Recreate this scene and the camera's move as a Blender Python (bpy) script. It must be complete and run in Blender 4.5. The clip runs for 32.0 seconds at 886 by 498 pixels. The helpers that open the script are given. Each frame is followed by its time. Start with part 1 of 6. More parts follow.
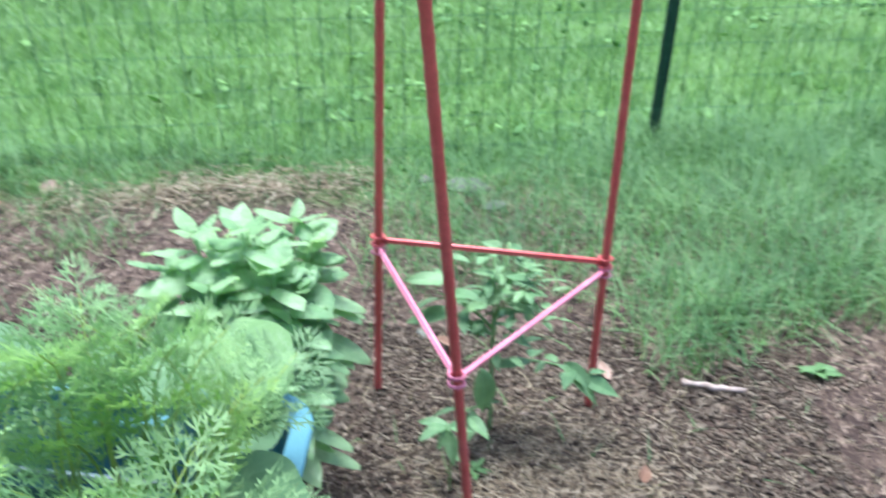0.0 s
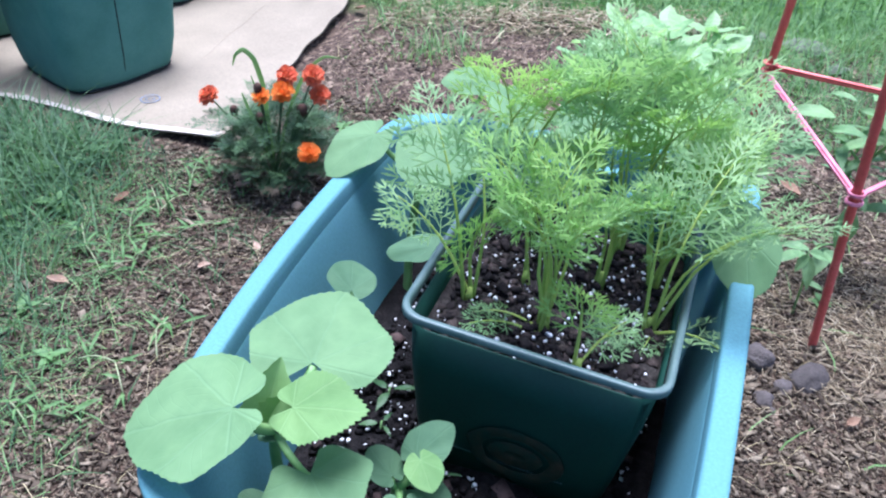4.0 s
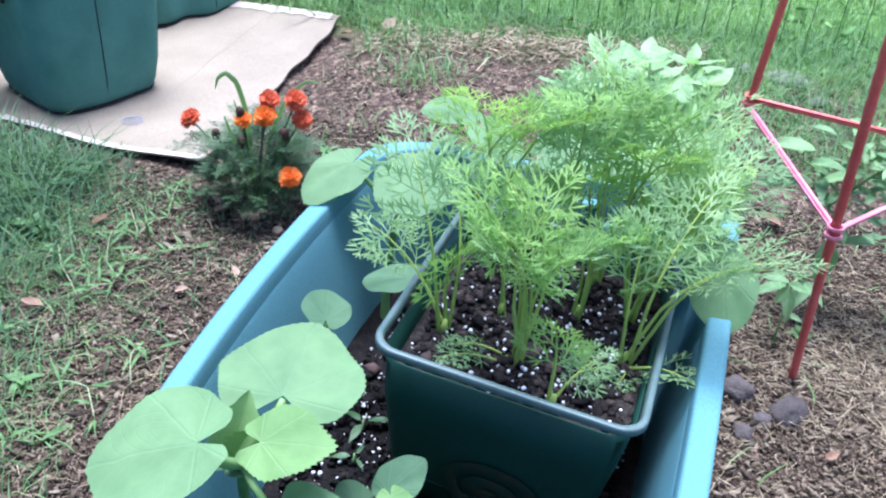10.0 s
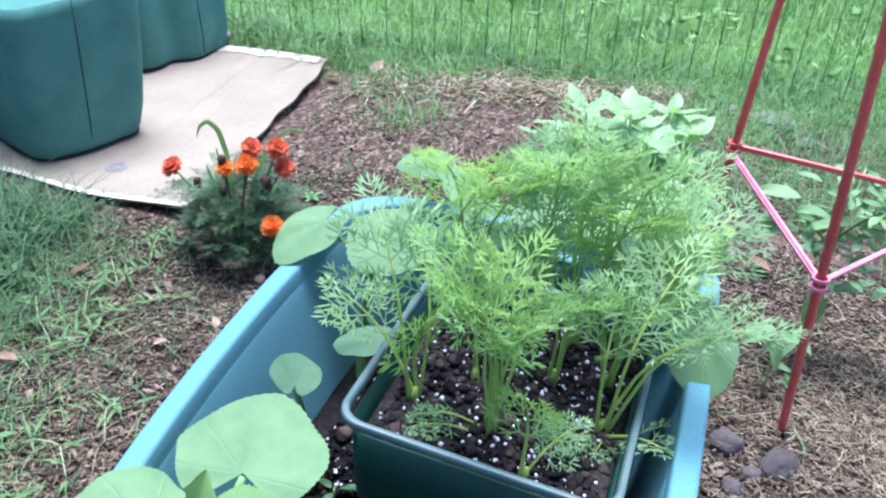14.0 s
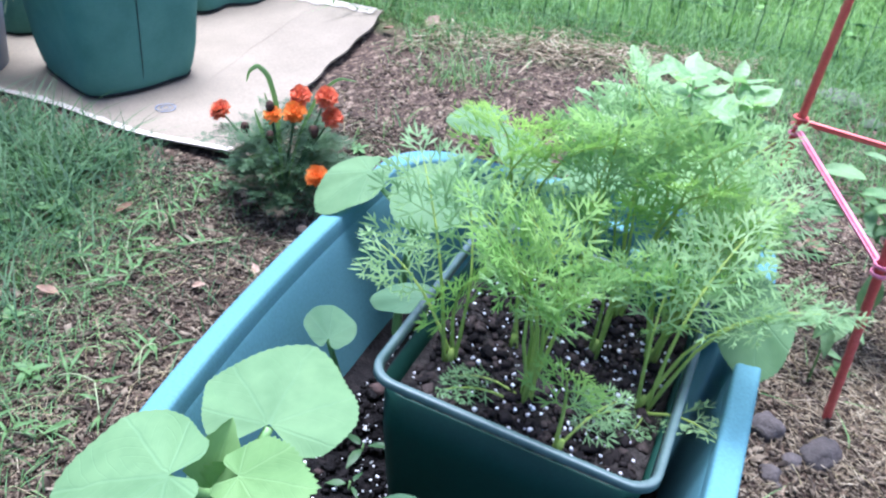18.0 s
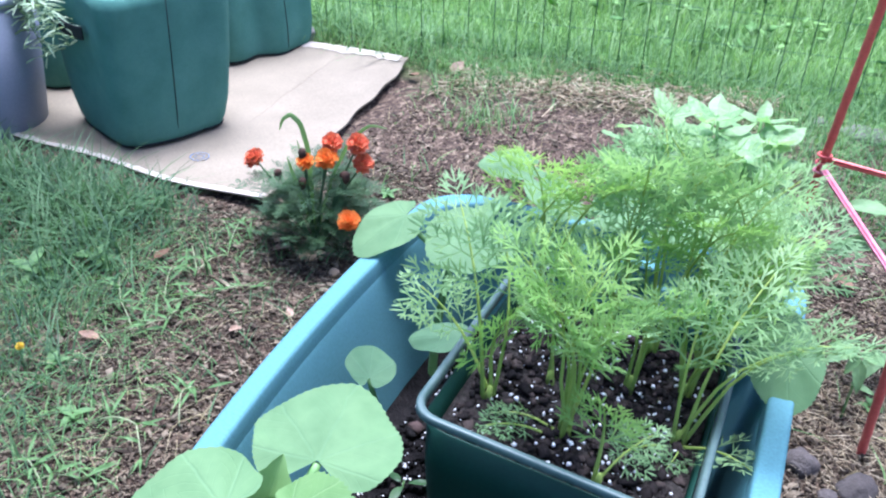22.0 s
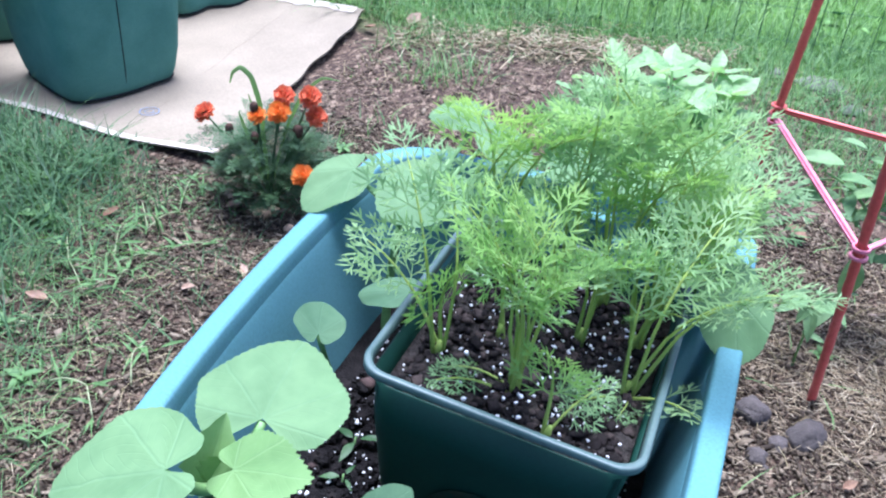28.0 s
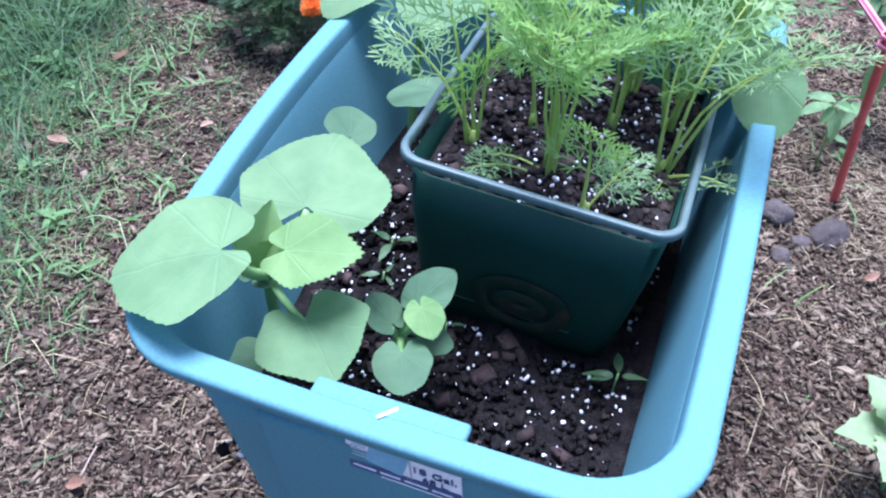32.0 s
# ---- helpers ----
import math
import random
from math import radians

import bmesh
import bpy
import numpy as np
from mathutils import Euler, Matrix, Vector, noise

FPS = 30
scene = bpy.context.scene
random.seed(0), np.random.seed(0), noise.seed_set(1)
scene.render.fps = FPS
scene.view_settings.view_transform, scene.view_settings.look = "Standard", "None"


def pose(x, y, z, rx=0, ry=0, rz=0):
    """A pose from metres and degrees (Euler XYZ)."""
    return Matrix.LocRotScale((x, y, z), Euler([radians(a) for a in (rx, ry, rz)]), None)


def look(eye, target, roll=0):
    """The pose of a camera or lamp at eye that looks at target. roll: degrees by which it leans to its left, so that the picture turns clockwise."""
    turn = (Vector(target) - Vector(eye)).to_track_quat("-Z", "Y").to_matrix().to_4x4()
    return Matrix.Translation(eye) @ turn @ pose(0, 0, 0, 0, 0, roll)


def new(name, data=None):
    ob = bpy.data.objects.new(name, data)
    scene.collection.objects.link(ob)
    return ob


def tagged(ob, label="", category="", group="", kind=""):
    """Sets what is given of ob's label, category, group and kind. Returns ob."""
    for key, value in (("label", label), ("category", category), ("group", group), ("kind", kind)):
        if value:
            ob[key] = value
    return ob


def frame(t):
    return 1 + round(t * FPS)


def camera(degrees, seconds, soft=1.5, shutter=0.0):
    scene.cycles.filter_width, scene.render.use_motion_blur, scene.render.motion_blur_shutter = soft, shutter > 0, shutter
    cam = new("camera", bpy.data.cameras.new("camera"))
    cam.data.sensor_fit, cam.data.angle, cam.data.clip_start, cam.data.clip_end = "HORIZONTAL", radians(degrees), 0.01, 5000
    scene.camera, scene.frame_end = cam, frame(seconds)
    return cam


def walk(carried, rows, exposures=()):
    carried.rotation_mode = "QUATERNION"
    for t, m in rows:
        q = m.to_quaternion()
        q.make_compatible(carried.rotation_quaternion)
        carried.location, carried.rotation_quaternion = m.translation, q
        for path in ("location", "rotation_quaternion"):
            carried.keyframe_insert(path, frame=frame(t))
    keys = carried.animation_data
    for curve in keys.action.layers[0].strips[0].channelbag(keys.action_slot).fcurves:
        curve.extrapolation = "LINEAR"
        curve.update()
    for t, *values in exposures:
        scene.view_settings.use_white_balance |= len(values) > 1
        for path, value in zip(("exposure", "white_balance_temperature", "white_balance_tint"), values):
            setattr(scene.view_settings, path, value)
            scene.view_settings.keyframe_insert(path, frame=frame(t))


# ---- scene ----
cam = camera(52.8, 32.0, 2.2, 0.8)
PATH = [
    (0, (0.346, -0.101, 0.924), (0.287, 1.697, 0.05), 0.2),
    (0.5, (0.373, -0.129, 0.936), (0.118, 1.67, 0.102), -3.2),
    (1, (0.323, -0.214, 0.922), (-0.023, 1.557, 0.06), -3.6),
    (1.5, (0.277, -0.247, 0.919), (-0.063, 1.499, 0.007), -1.6),
    (2, (0.253, -0.262, 0.913), (-0.064, 1.47, -0.035), 1.0),
    (2.5, (0.18, -0.275, 0.9), (-0.236, 1.389, -0.129), 3.2),
    (3, (0.165, -0.292, 0.888), (-0.327, 1.314, -0.198), 2.3),
    (3.5, (0.146, -0.293, 0.881), (-0.386, 1.278, -0.236), 1.8),
    (5.5, (0.151, -0.317, 0.884), (-0.297, 1.272, -0.245), 1.2),
    (6, (0.157, -0.307, 0.887), (-0.287, 1.295, -0.224), 1.6),
    (6.5, (0.164, -0.305, 0.887), (-0.286, 1.301, -0.217), 1.5),
    (7, (0.161, -0.305, 0.887), (-0.301, 1.301, -0.211), 1.5),
    (7.5, (0.162, -0.304, 0.889), (-0.307, 1.306, -0.2), 1.3),
    (8, (0.156, -0.296, 0.887), (-0.323, 1.317, -0.194), 1.7),
    (8.5, (0.154, -0.287, 0.89), (-0.326, 1.329, -0.186), 1.8),
    (9, (0.148, -0.28, 0.887), (-0.332, 1.337, -0.188), 2.2),
    (9.5, (0.147, -0.282, 0.885), (-0.338, 1.329, -0.197), 2.8),
    (10, (0.151, -0.285, 0.883), (-0.35, 1.323, -0.196), 2.9),
    (10.5, (0.154, -0.281, 0.886), (-0.35, 1.331, -0.186), 2.8),
    (11, (0.157, -0.271, 0.882), (-0.35, 1.341, -0.188), 2.9),
    (11.5, (0.164, -0.259, 0.882), (-0.339, 1.35, -0.195), 3.0),
    (12, (0.162, -0.26, 0.89), (-0.34, 1.357, -0.173), 2.5),
    (12.5, (0.162, -0.257, 0.895), (-0.346, 1.375, -0.142), 2.0),
    (13, (0.159, -0.258, 0.894), (-0.339, 1.383, -0.136), 2.0),
    (13.5, (0.158, -0.246, 0.901), (-0.338, 1.403, -0.117), 1.9),
    (14, (0.162, -0.249, 0.895), (-0.347, 1.398, -0.119), 2.6),
    (14.5, (0.159, -0.257, 0.891), (-0.367, 1.374, -0.139), 3.1),
    (15, (0.146, -0.263, 0.874), (-0.404, 1.347, -0.177), 3.3),
    (15.5, (0.144, -0.27, 0.878), (-0.404, 1.334, -0.184), 3.7),
    (17.5, (0.159, -0.242, 0.867), (-0.383, 1.341, -0.229), 3.8),
    (18, (0.154, -0.227, 0.877), (-0.426, 1.345, -0.215), 4.6),
    (18.5, (0.148, -0.221, 0.873), (-0.444, 1.347, -0.219), 5.0),
    (19, (0.144, -0.229, 0.879), (-0.462, 1.336, -0.208), 4.3),
    (19.5, (0.151, -0.24, 0.881), (-0.47, 1.33, -0.19), 3.4),
    (20, (0.144, -0.25, 0.888), (-0.487, 1.329, -0.165), 3.5),
    (20.5, (0.145, -0.255, 0.887), (-0.49, 1.336, -0.144), 3.9),
    (21, (0.147, -0.261, 0.892), (-0.5, 1.335, -0.126), 3.9),
    (21.5, (0.146, -0.259, 0.887), (-0.509, 1.334, -0.131), 3.5),
    (22, (0.152, -0.253, 0.89), (-0.5, 1.342, -0.125), 2.7),
    (22.5, (0.15, -0.248, 0.89), (-0.489, 1.353, -0.124), 2.8),
    (23, (0.151, -0.254, 0.892), (-0.468, 1.351, -0.129), 2.9),
    (23.5, (0.159, -0.265, 0.893), (-0.446, 1.34, -0.135), 2.8),
    (24, (0.164, -0.27, 0.892), (-0.433, 1.336, -0.139), 2.8),
    (24.5, (0.172, -0.269, 0.893), (-0.423, 1.334, -0.145), 2.6),
    (25, (0.174, -0.257, 0.889), (-0.393, 1.35, -0.157), 2.4),
    (25.5, (0.169, -0.244, 0.88), (-0.372, 1.357, -0.188), 2.4),
    (27.5, (0.162, -0.247, 0.883), (-0.385, 1.335, -0.211), 3.7),
    (28, (0.16, -0.238, 0.882), (-0.393, 1.341, -0.214), 3.6),
    (28.5, (0.158, -0.24, 0.883), (-0.39, 1.343, -0.21), 4.0),
    (29, (0.163, -0.246, 0.876), (-0.381, 1.334, -0.224), 4.1),
    (29.5, (0.168, -0.251, 0.878), (-0.375, 1.315, -0.241), 3.9),
    (30, (0.163, -0.25, 0.87), (-0.386, 1.295, -0.276), 3.5),
    (30.5, (0.148, -0.245, 0.857), (-0.397, 1.259, -0.343), 3.1),
    (31, (0.142, -0.258, 0.847), (-0.382, 1.186, -0.433), 1.8),
    (31.5, (0.15, -0.272, 0.837), (-0.355, 1.134, -0.492), 0.8),
    (32, (0.155, -0.28, 0.84), (-0.342, 1.114, -0.505), 0.4),
]
walk(cam, [(t, look(eye, target, roll)) for t, eye, target, roll in PATH], [(0, 1.66, 5230, 17), (1, 1.54, 5210, 19), (2.2, 1.56, 5200, 20), (3, 1.57, 5130, 24), (6, 1.74, 5130, 24), (29, 1.74, 5120, 24), (30.3, 1.74, 5070, 27), (32, 1.80, 5000, 31)])

# ---- light ----
world = bpy.data.worlds.new("sky")
scene.world = world
world.use_nodes = True
wn = world.node_tree.nodes
sky = wn.new("ShaderNodeTexSky")
sky.sky_type = "NISHITA"
sky.sun_disc = False
sky.sun_elevation = radians(76)
sky.sun_rotation = radians(45)
sky.air_density = 1.0
sky.dust_density = 3.0
wn["Background"].inputs[1].default_value = 0.085
world.node_tree.links.new(sky.outputs[0], wn["Background"].inputs[0])
sun = new("sun", bpy.data.lights.new("sun", "SUN"))
sun.data.energy = 3.3
sun.data.angle = radians(30)
sun.data.color = (1.0, 0.96, 0.88)
sun.matrix_world = look((-0.4, 0.6, 4.0), (0, 0, 0))

# ---- materials ----
def material(name, rough=0.6, metal=0.0, spec=0.4):
    m = bpy.data.materials.new(name)
    m.use_nodes = True
    b = m.node_tree.nodes["Principled BSDF"]
    b.inputs["Roughness"].default_value = rough
    b.inputs["Metallic"].default_value = metal
    b.inputs["Specular IOR Level"].default_value = spec
    return m, m.node_tree, b


def noise_node(nt, scale, detail=4.0, rough=0.6, coord="Object"):
    tc = nt.nodes.new("ShaderNodeTexCoord")
    n = nt.nodes.new("ShaderNodeTexNoise")
    n.inputs["Scale"].default_value = scale
    n.inputs["Detail"].default_value = detail
    n.inputs["Roughness"].default_value = rough
    nt.links.new(tc.outputs[coord], n.inputs["Vector"])
    return n


def ramp_node(nt, src, stops):
    r = nt.nodes.new("ShaderNodeValToRGB")
    el = r.color_ramp.elements
    while len(el) < len(stops):
        el.new(0.5)
    for e, (p, c) in zip(el, stops):
        e.position = p
        e.color = (*c, 1)
    nt.links.new(src, r.inputs[0])
    return r


def mix_node(nt, fac, a, b, kind="MIX"):
    m = nt.nodes.new("ShaderNodeMix")
    m.data_type = "RGBA"
    m.blend_type = kind
    for sock, v in ((m.inputs[0], fac), (m.inputs[6], a), (m.inputs[7], b)):
        if isinstance(v, (int, float)):
            sock.default_value = v
        elif isinstance(v, tuple):
            sock.default_value = (*v, 1)
        else:
            nt.links.new(v, sock)
    return m.outputs[2]


def bump_node(nt, b, height, strength=0.3, distance=0.002):
    n = nt.nodes.new("ShaderNodeBump")
    n.inputs["Strength"].default_value = strength
    n.inputs["Distance"].default_value = distance
    nt.links.new(height, n.inputs["Height"])
    nt.links.new(n.outputs[0], b.inputs["Normal"])


def math_node(nt, op, a, b=None, c=None):
    n = nt.nodes.new("ShaderNodeMath")
    n.operation = op
    for sock, v in zip(n.inputs, (a, b, c)):
        if v is None:
            continue
        if isinstance(v, (int, float)):
            sock.default_value = v
        else:
            nt.links.new(v, sock)
    return n.outputs[0]


def varied(name, stops, scale=40.0, rough=0.6, spec=0.4, bump=0.3, dist=0.002, fine=250.0, metal=0.0, rand="", rand_amount=0.3):
    """A surface with two scales of variation; rand: 'object' or 'island' for piece by piece variety."""
    m, nt, b = material(name, rough, metal, spec)
    n = noise_node(nt, scale)
    src = n.outputs["Fac"]
    if rand:
        if rand == "object":
            r = nt.nodes.new("ShaderNodeObjectInfo").outputs["Random"]
        else:
            r = nt.nodes.new("ShaderNodeNewGeometry").outputs["Random Per Island"]
        off = math_node(nt, "MULTIPLY_ADD", r, rand_amount * 2, -rand_amount)
        src = math_node(nt, "ADD", src, off)
    col = ramp_node(nt, src, stops)
    f = noise_node(nt, fine, 2.0)
    shade = math_node(nt, "MULTIPLY_ADD", f.outputs["Fac"], 0.5, 0.75)
    comb = nt.nodes.new("ShaderNodeCombineColor")
    for k in range(3):
        nt.links.new(shade, comb.inputs[k])
    nt.links.new(mix_node(nt, 1.0, col.outputs[0], comb.outputs[0], "MULTIPLY"), b.inputs["Base Color"])
    rr = math_node(nt, "MULTIPLY_ADD", n.outputs["Fac"], 0.2, rough - 0.1)
    nt.links.new(rr, b.inputs["Roughness"])
    bump_node(nt, b, f.outputs["Fac"], bump, dist)
    return m


def leafy(name, dark, light, rough=0.5, scale=60.0, trans=0.35, rand="object", amount=0.3, veins=False, vein_col=(0.3, 0.5, 0.2), bump=0.35):
    """Leaf tissue: diffuse and gloss with light passing through."""
    m, nt, b = material(name, rough, 0.0, 0.35)
    n = noise_node(nt, scale, 3.0)
    if rand == "object":
        r = nt.nodes.new("ShaderNodeObjectInfo").outputs["Random"]
    else:
        r = nt.nodes.new("ShaderNodeNewGeometry").outputs["Random Per Island"]
    src = math_node(nt, "ADD", n.outputs["Fac"], math_node(nt, "MULTIPLY_ADD", r, amount * 2, -amount))
    src = math_node(nt, "ADD", src, math_node(nt, "MULTIPLY_ADD", noise_node(nt, scale * 0.35, 2.0).outputs["Fac"], 0.5, -0.25))
    col = ramp_node(nt, src, ((0.25, dark), (0.75, light))).outputs[0]
    height = n.outputs["Fac"]
    if veins:
        uv = nt.nodes.new("ShaderNodeUVMap")
        sep = nt.nodes.new("ShaderNodeSeparateXYZ")
        nt.links.new(uv.outputs[0], sep.inputs[0])
        v = sep.outputs[1]
        wob = math_node(nt, "MULTIPLY_ADD", noise_node(nt, 38.0, 2.0).outputs["Fac"], 0.5, -0.25)
        u = math_node(nt, "ADD", sep.outputs[0], math_node(nt, "MULTIPLY", wob, v))
        # main veins: u is the angle over 18 degrees, v the distance from the stalk
        tri = math_node(nt, "PINGPONG", u, 1.0)
        main = math_node(nt, "MULTIPLY", tri, v)
        mask1 = math_node(nt, "SUBTRACT", 1.0, math_node(nt, "MULTIPLY", main, 20.0))
        mask1 = math_node(nt, "MAXIMUM", mask1, 0.0)
        # side veins leave the main ones aslant
        side = math_node(nt, "PINGPONG", math_node(nt, "SUBTRACT", math_node(nt, "MULTIPLY", v, 6.0), math_node(nt, "MULTIPLY", tri, 2.2)), 0.5)
        mask2 = math_node(nt, "MAXIMUM", math_node(nt, "SUBTRACT", 1.0, math_node(nt, "MULTIPLY", side, 12.0)), 0.0)
        mask = math_node(nt, "MAXIMUM", mask1, math_node(nt, "MULTIPLY", mask2, 0.30))
        col = mix_node(nt, math_node(nt, "MULTIPLY", mask, 0.17), col, vein_col)
        height = math_node(nt, "SUBTRACT", math_node(nt, "MULTIPLY", n.outputs["Fac"], 0.6), mask)
    nt.links.new(col, b.inputs["Base Color"])
    bump_node(nt, b, height, bump, 0.0015)
    if trans:
        t = nt.nodes.new("ShaderNodeBsdfTranslucent")
        nt.links.new(mix_node(nt, 1.0, col, (0.95, 1.0, 0.68), "MULTIPLY"), t.inputs[0])
        mx = nt.nodes.new("ShaderNodeMixShader")
        mx.inputs[0].default_value = trans
        nt.links.new(b.outputs[0], mx.inputs[1])
        nt.links.new(t.outputs[0], mx.inputs[2])
        nt.links.new(mx.outputs[0], nt.nodes["Material Output"].inputs[0])
    return m


def ground_material():
    m, nt, b = material("mulch_and_soil", 0.9, 0.0, 0.2)
    n1 = noise_node(nt, 220.0, 5.0, 0.7)
    v = nt.nodes.new("ShaderNodeTexVoronoi")
    v.inputs["Scale"].default_value = 130.0
    tc = nt.nodes.new("ShaderNodeTexCoord")
    mp = nt.nodes.new("ShaderNodeMapping")
    mp.inputs["Scale"].default_value = (1.0, 0.45, 1.0)
    nt.links.new(tc.outputs["Object"], mp.inputs[0])
    warp = mix_node(nt, 0.04, mp.outputs[0], noise_node(nt, 30.0).outputs["Color"])
    nt.links.new(warp, v.inputs["Vector"])
    sep = nt.nodes.new("ShaderNodeSeparateColor")
    nt.links.new(v.outputs["Color"], sep.inputs[0])
    chips = ramp_node(nt, sep.outputs[0], ((0.0, (0.036, 0.024, 0.018)), (0.45, (0.086, 0.062, 0.043)), (0.8, (0.145, 0.109, 0.076)), (1.0, (0.30, 0.24, 0.17))))
    fine = ramp_node(nt, n1.outputs["Fac"], ((0.35, (0.55, 0.52, 0.5)), (0.7, (1.25, 1.2, 1.15))))
    mulch = mix_node(nt, 1.0, chips.outputs[0], fine.outputs[0], "MULTIPLY")
    turf = ramp_node(nt, noise_node(nt, 25.0, 6.0, 0.75).outputs["Fac"], ((0.3, (0.03, 0.07, 0.015)), (0.5, (0.07, 0.16, 0.03)), (0.75, (0.14, 0.27, 0.06))))
    # lawn lies past the wire fence; its near edge wanders
    sp = nt.nodes.new("ShaderNodeSeparateXYZ")
    nt.links.new(tc.outputs["Object"], sp.inputs[0])
    edge = noise_node(nt, 3.0, 4.0)
    yy = math_node(nt, "ADD", sp.outputs[1], math_node(nt, "MULTIPLY_ADD", edge.outputs["Fac"], 0.9, -0.45))
    lawn = ramp_node(nt, math_node(nt, "MULTIPLY", yy, 0.2), ((0.40, (0, 0, 0)), (0.47, (1, 1, 1))))
    far = math_node(nt, "MAXIMUM", lawn.outputs[0], ramp_node(nt, math_node(nt, "MULTIPLY", math_node(nt, "ABSOLUTE", sp.outputs[0]), 0.2), ((0.38, (0, 0, 0)), (0.5, (1, 1, 1)))).outputs[0])
    nt.links.new(mix_node(nt, far, mulch, turf.outputs[0]), b.inputs["Base Color"])
    h = math_node(nt, "ADD", n1.outputs["Fac"], math_node(nt, "MULTIPLY", sep.outputs[0], 0.8))
    bump_node(nt, b, h, 0.8, 0.006)
    return m


M_ground = ground_material()
M_chip = varied("bark_chip", ((0.08, (0.035, 0.026, 0.0175)), (0.42, (0.078, 0.060, 0.039)), (0.66, (0.139, 0.111, 0.072)), (0.92, (0.23, 0.190, 0.127))), 60, 0.85, 0.2, 0.6, 0.002, 300, rand="island", rand_amount=0.38)
M_straw = varied("dry_straw", ((0.2, (0.19, 0.14, 0.08)), (0.6, (0.38, 0.315, 0.195)), (0.9, (0.56, 0.49, 0.33))), 60, 0.8, 0.2, 0.3, rand="island")
M_soil = varied("potting_soil", ((0.3, (0.010, 0.0098, 0.0098)), (0.55, (0.018, 0.0168, 0.0165)), (0.8, (0.036, 0.031, 0.029))), 90, 0.95, 0.02, 1.0, 0.006, 350)
M_soilbit = varied("dark_soil_crumb", ((0.2, (0.012, 0.011, 0.0105)), (0.55, (0.026, 0.022, 0.020)), (0.85, (0.066, 0.052, 0.044))), 60, 0.9, 0.04, 0.6, 0.002, 300, rand="island", rand_amount=0.3)
M_potmix = varied("potting_mix", ((0.3, (0.016, 0.0148, 0.0138)), (0.55, (0.040, 0.036, 0.032)), (0.8, (0.078, 0.069, 0.060))), 120, 0.95, 0.05, 1.0, 0.004, 420)
M_redbark = varied("red_bark_chip", ((0.2, (0.022, 0.016, 0.0145)), (0.6, (0.046, 0.032, 0.028)), (0.9, (0.095, 0.062, 0.053))), 60, 0.85, 0.2, 0.6, 0.002, 300, rand="island", rand_amount=0.3)
M_perlite = varied("perlite", ((0.3, (0.72, 0.72, 0.70)), (0.7, (0.85, 0.85, 0.83))), 200, 0.9, 0.2, 0.4, 0.001, 600)
M_tote = varied("turquoise_plastic", ((0.25, (0.088, 0.210, 0.232)), (0.75, (0.100, 0.232, 0.254))), 6, 0.68, 0.14, 0.05, 0.0005, 400)
M_pot = varied("dark_green_plastic", ((0.3, (0.006, 0.031, 0.021)), (0.7, (0.009, 0.041, 0.028))), 8, 0.5, 0.2, 0.08, 0.0005, 300)
M_potlogo = varied("moulded_mark", ((0.35, (0.008, 0.030, 0.021)), (0.52, (0.024, 0.031, 0.020)), (0.72, (0.046, 0.037, 0.023))), 40, 0.9, 0.05, 0.1)
M_label = varied("label_paper", ((0.3, (0.72, 0.76, 0.76)), (0.7, (0.80, 0.82, 0.82))), 20, 0.5, 0.4, 0.02)
M_label_dark = varied("label_navy_print", ((0.3, (0.03, 0.06, 0.14)), (0.7, (0.045, 0.08, 0.17))), 30, 0.5, 0.4, 0.02)
M_label_blue = varied("label_blue_print", ((0.3, (0.16, 0.36, 0.47)), (0.7, (0.2, 0.42, 0.52))), 30, 0.5, 0.4, 0.02)
M_label_grey = varied("label_grey_print", ((0.3, (0.35, 0.4, 0.42)), (0.7, (0.45, 0.5, 0.52))), 30, 0.5, 0.4, 0.02)
M_red = varied("red_coated_steel", ((0.25, (0.50, 0.072, 0.062)), (0.6, (0.58, 0.105, 0.088)), (0.9, (0.62, 0.19, 0.16))), 25, 0.4, 0.5, 0.15, 0.001, 200)
M_pink = varied("sun_faded_pink_plastic", ((0.25, (0.58, 0.15, 0.20)), (0.6, (0.66, 0.24, 0.31)), (0.9, (0.76, 0.40, 0.45))), 18, 0.45, 0.45, 0.1, 0.001, 200)
M_card = varied("corrugated_cardboard", ((0.25, (0.196, 0.168, 0.117)), (0.6, (0.235, 0.203, 0.143)), (0.9, (0.280, 0.242, 0.175))), 7, 0.85, 0.2, 0.2, 0.001, 180)
M_cardedge = varied("white_card_liner", ((0.25, (0.38, 0.335, 0.27)), (0.7, (0.48, 0.435, 0.36))), 15, 0.8, 0.2, 0.3, 0.001, 180)
M_blueink = varied("blue_ink", ((0.3, (0.16, 0.22, 0.32)), (0.7, (0.24, 0.29, 0.38))), 60, 0.8, 0.2, 0.05)
M_felt = varied("green_felt", ((0.2, (0.048, 0.140, 0.108)), (0.5, (0.068, 0.182, 0.142)), (0.85, (0.095, 0.225, 0.178))), 12, 0.9, 0.2, 0.5, 0.0015, 500)
M_strap = varied("black_webbing_and_shade", ((0.3, (0.008, 0.012, 0.012)), (0.7, (0.02, 0.025, 0.025))), 120, 0.85, 0.2, 0.5, 0.001, 500)
M_bucket = varied("grey_plastic", ((0.3, (0.20, 0.225, 0.275)), (0.7, (0.235, 0.26, 0.315))), 6, 0.5, 0.4, 0.05, 0.0005, 300)
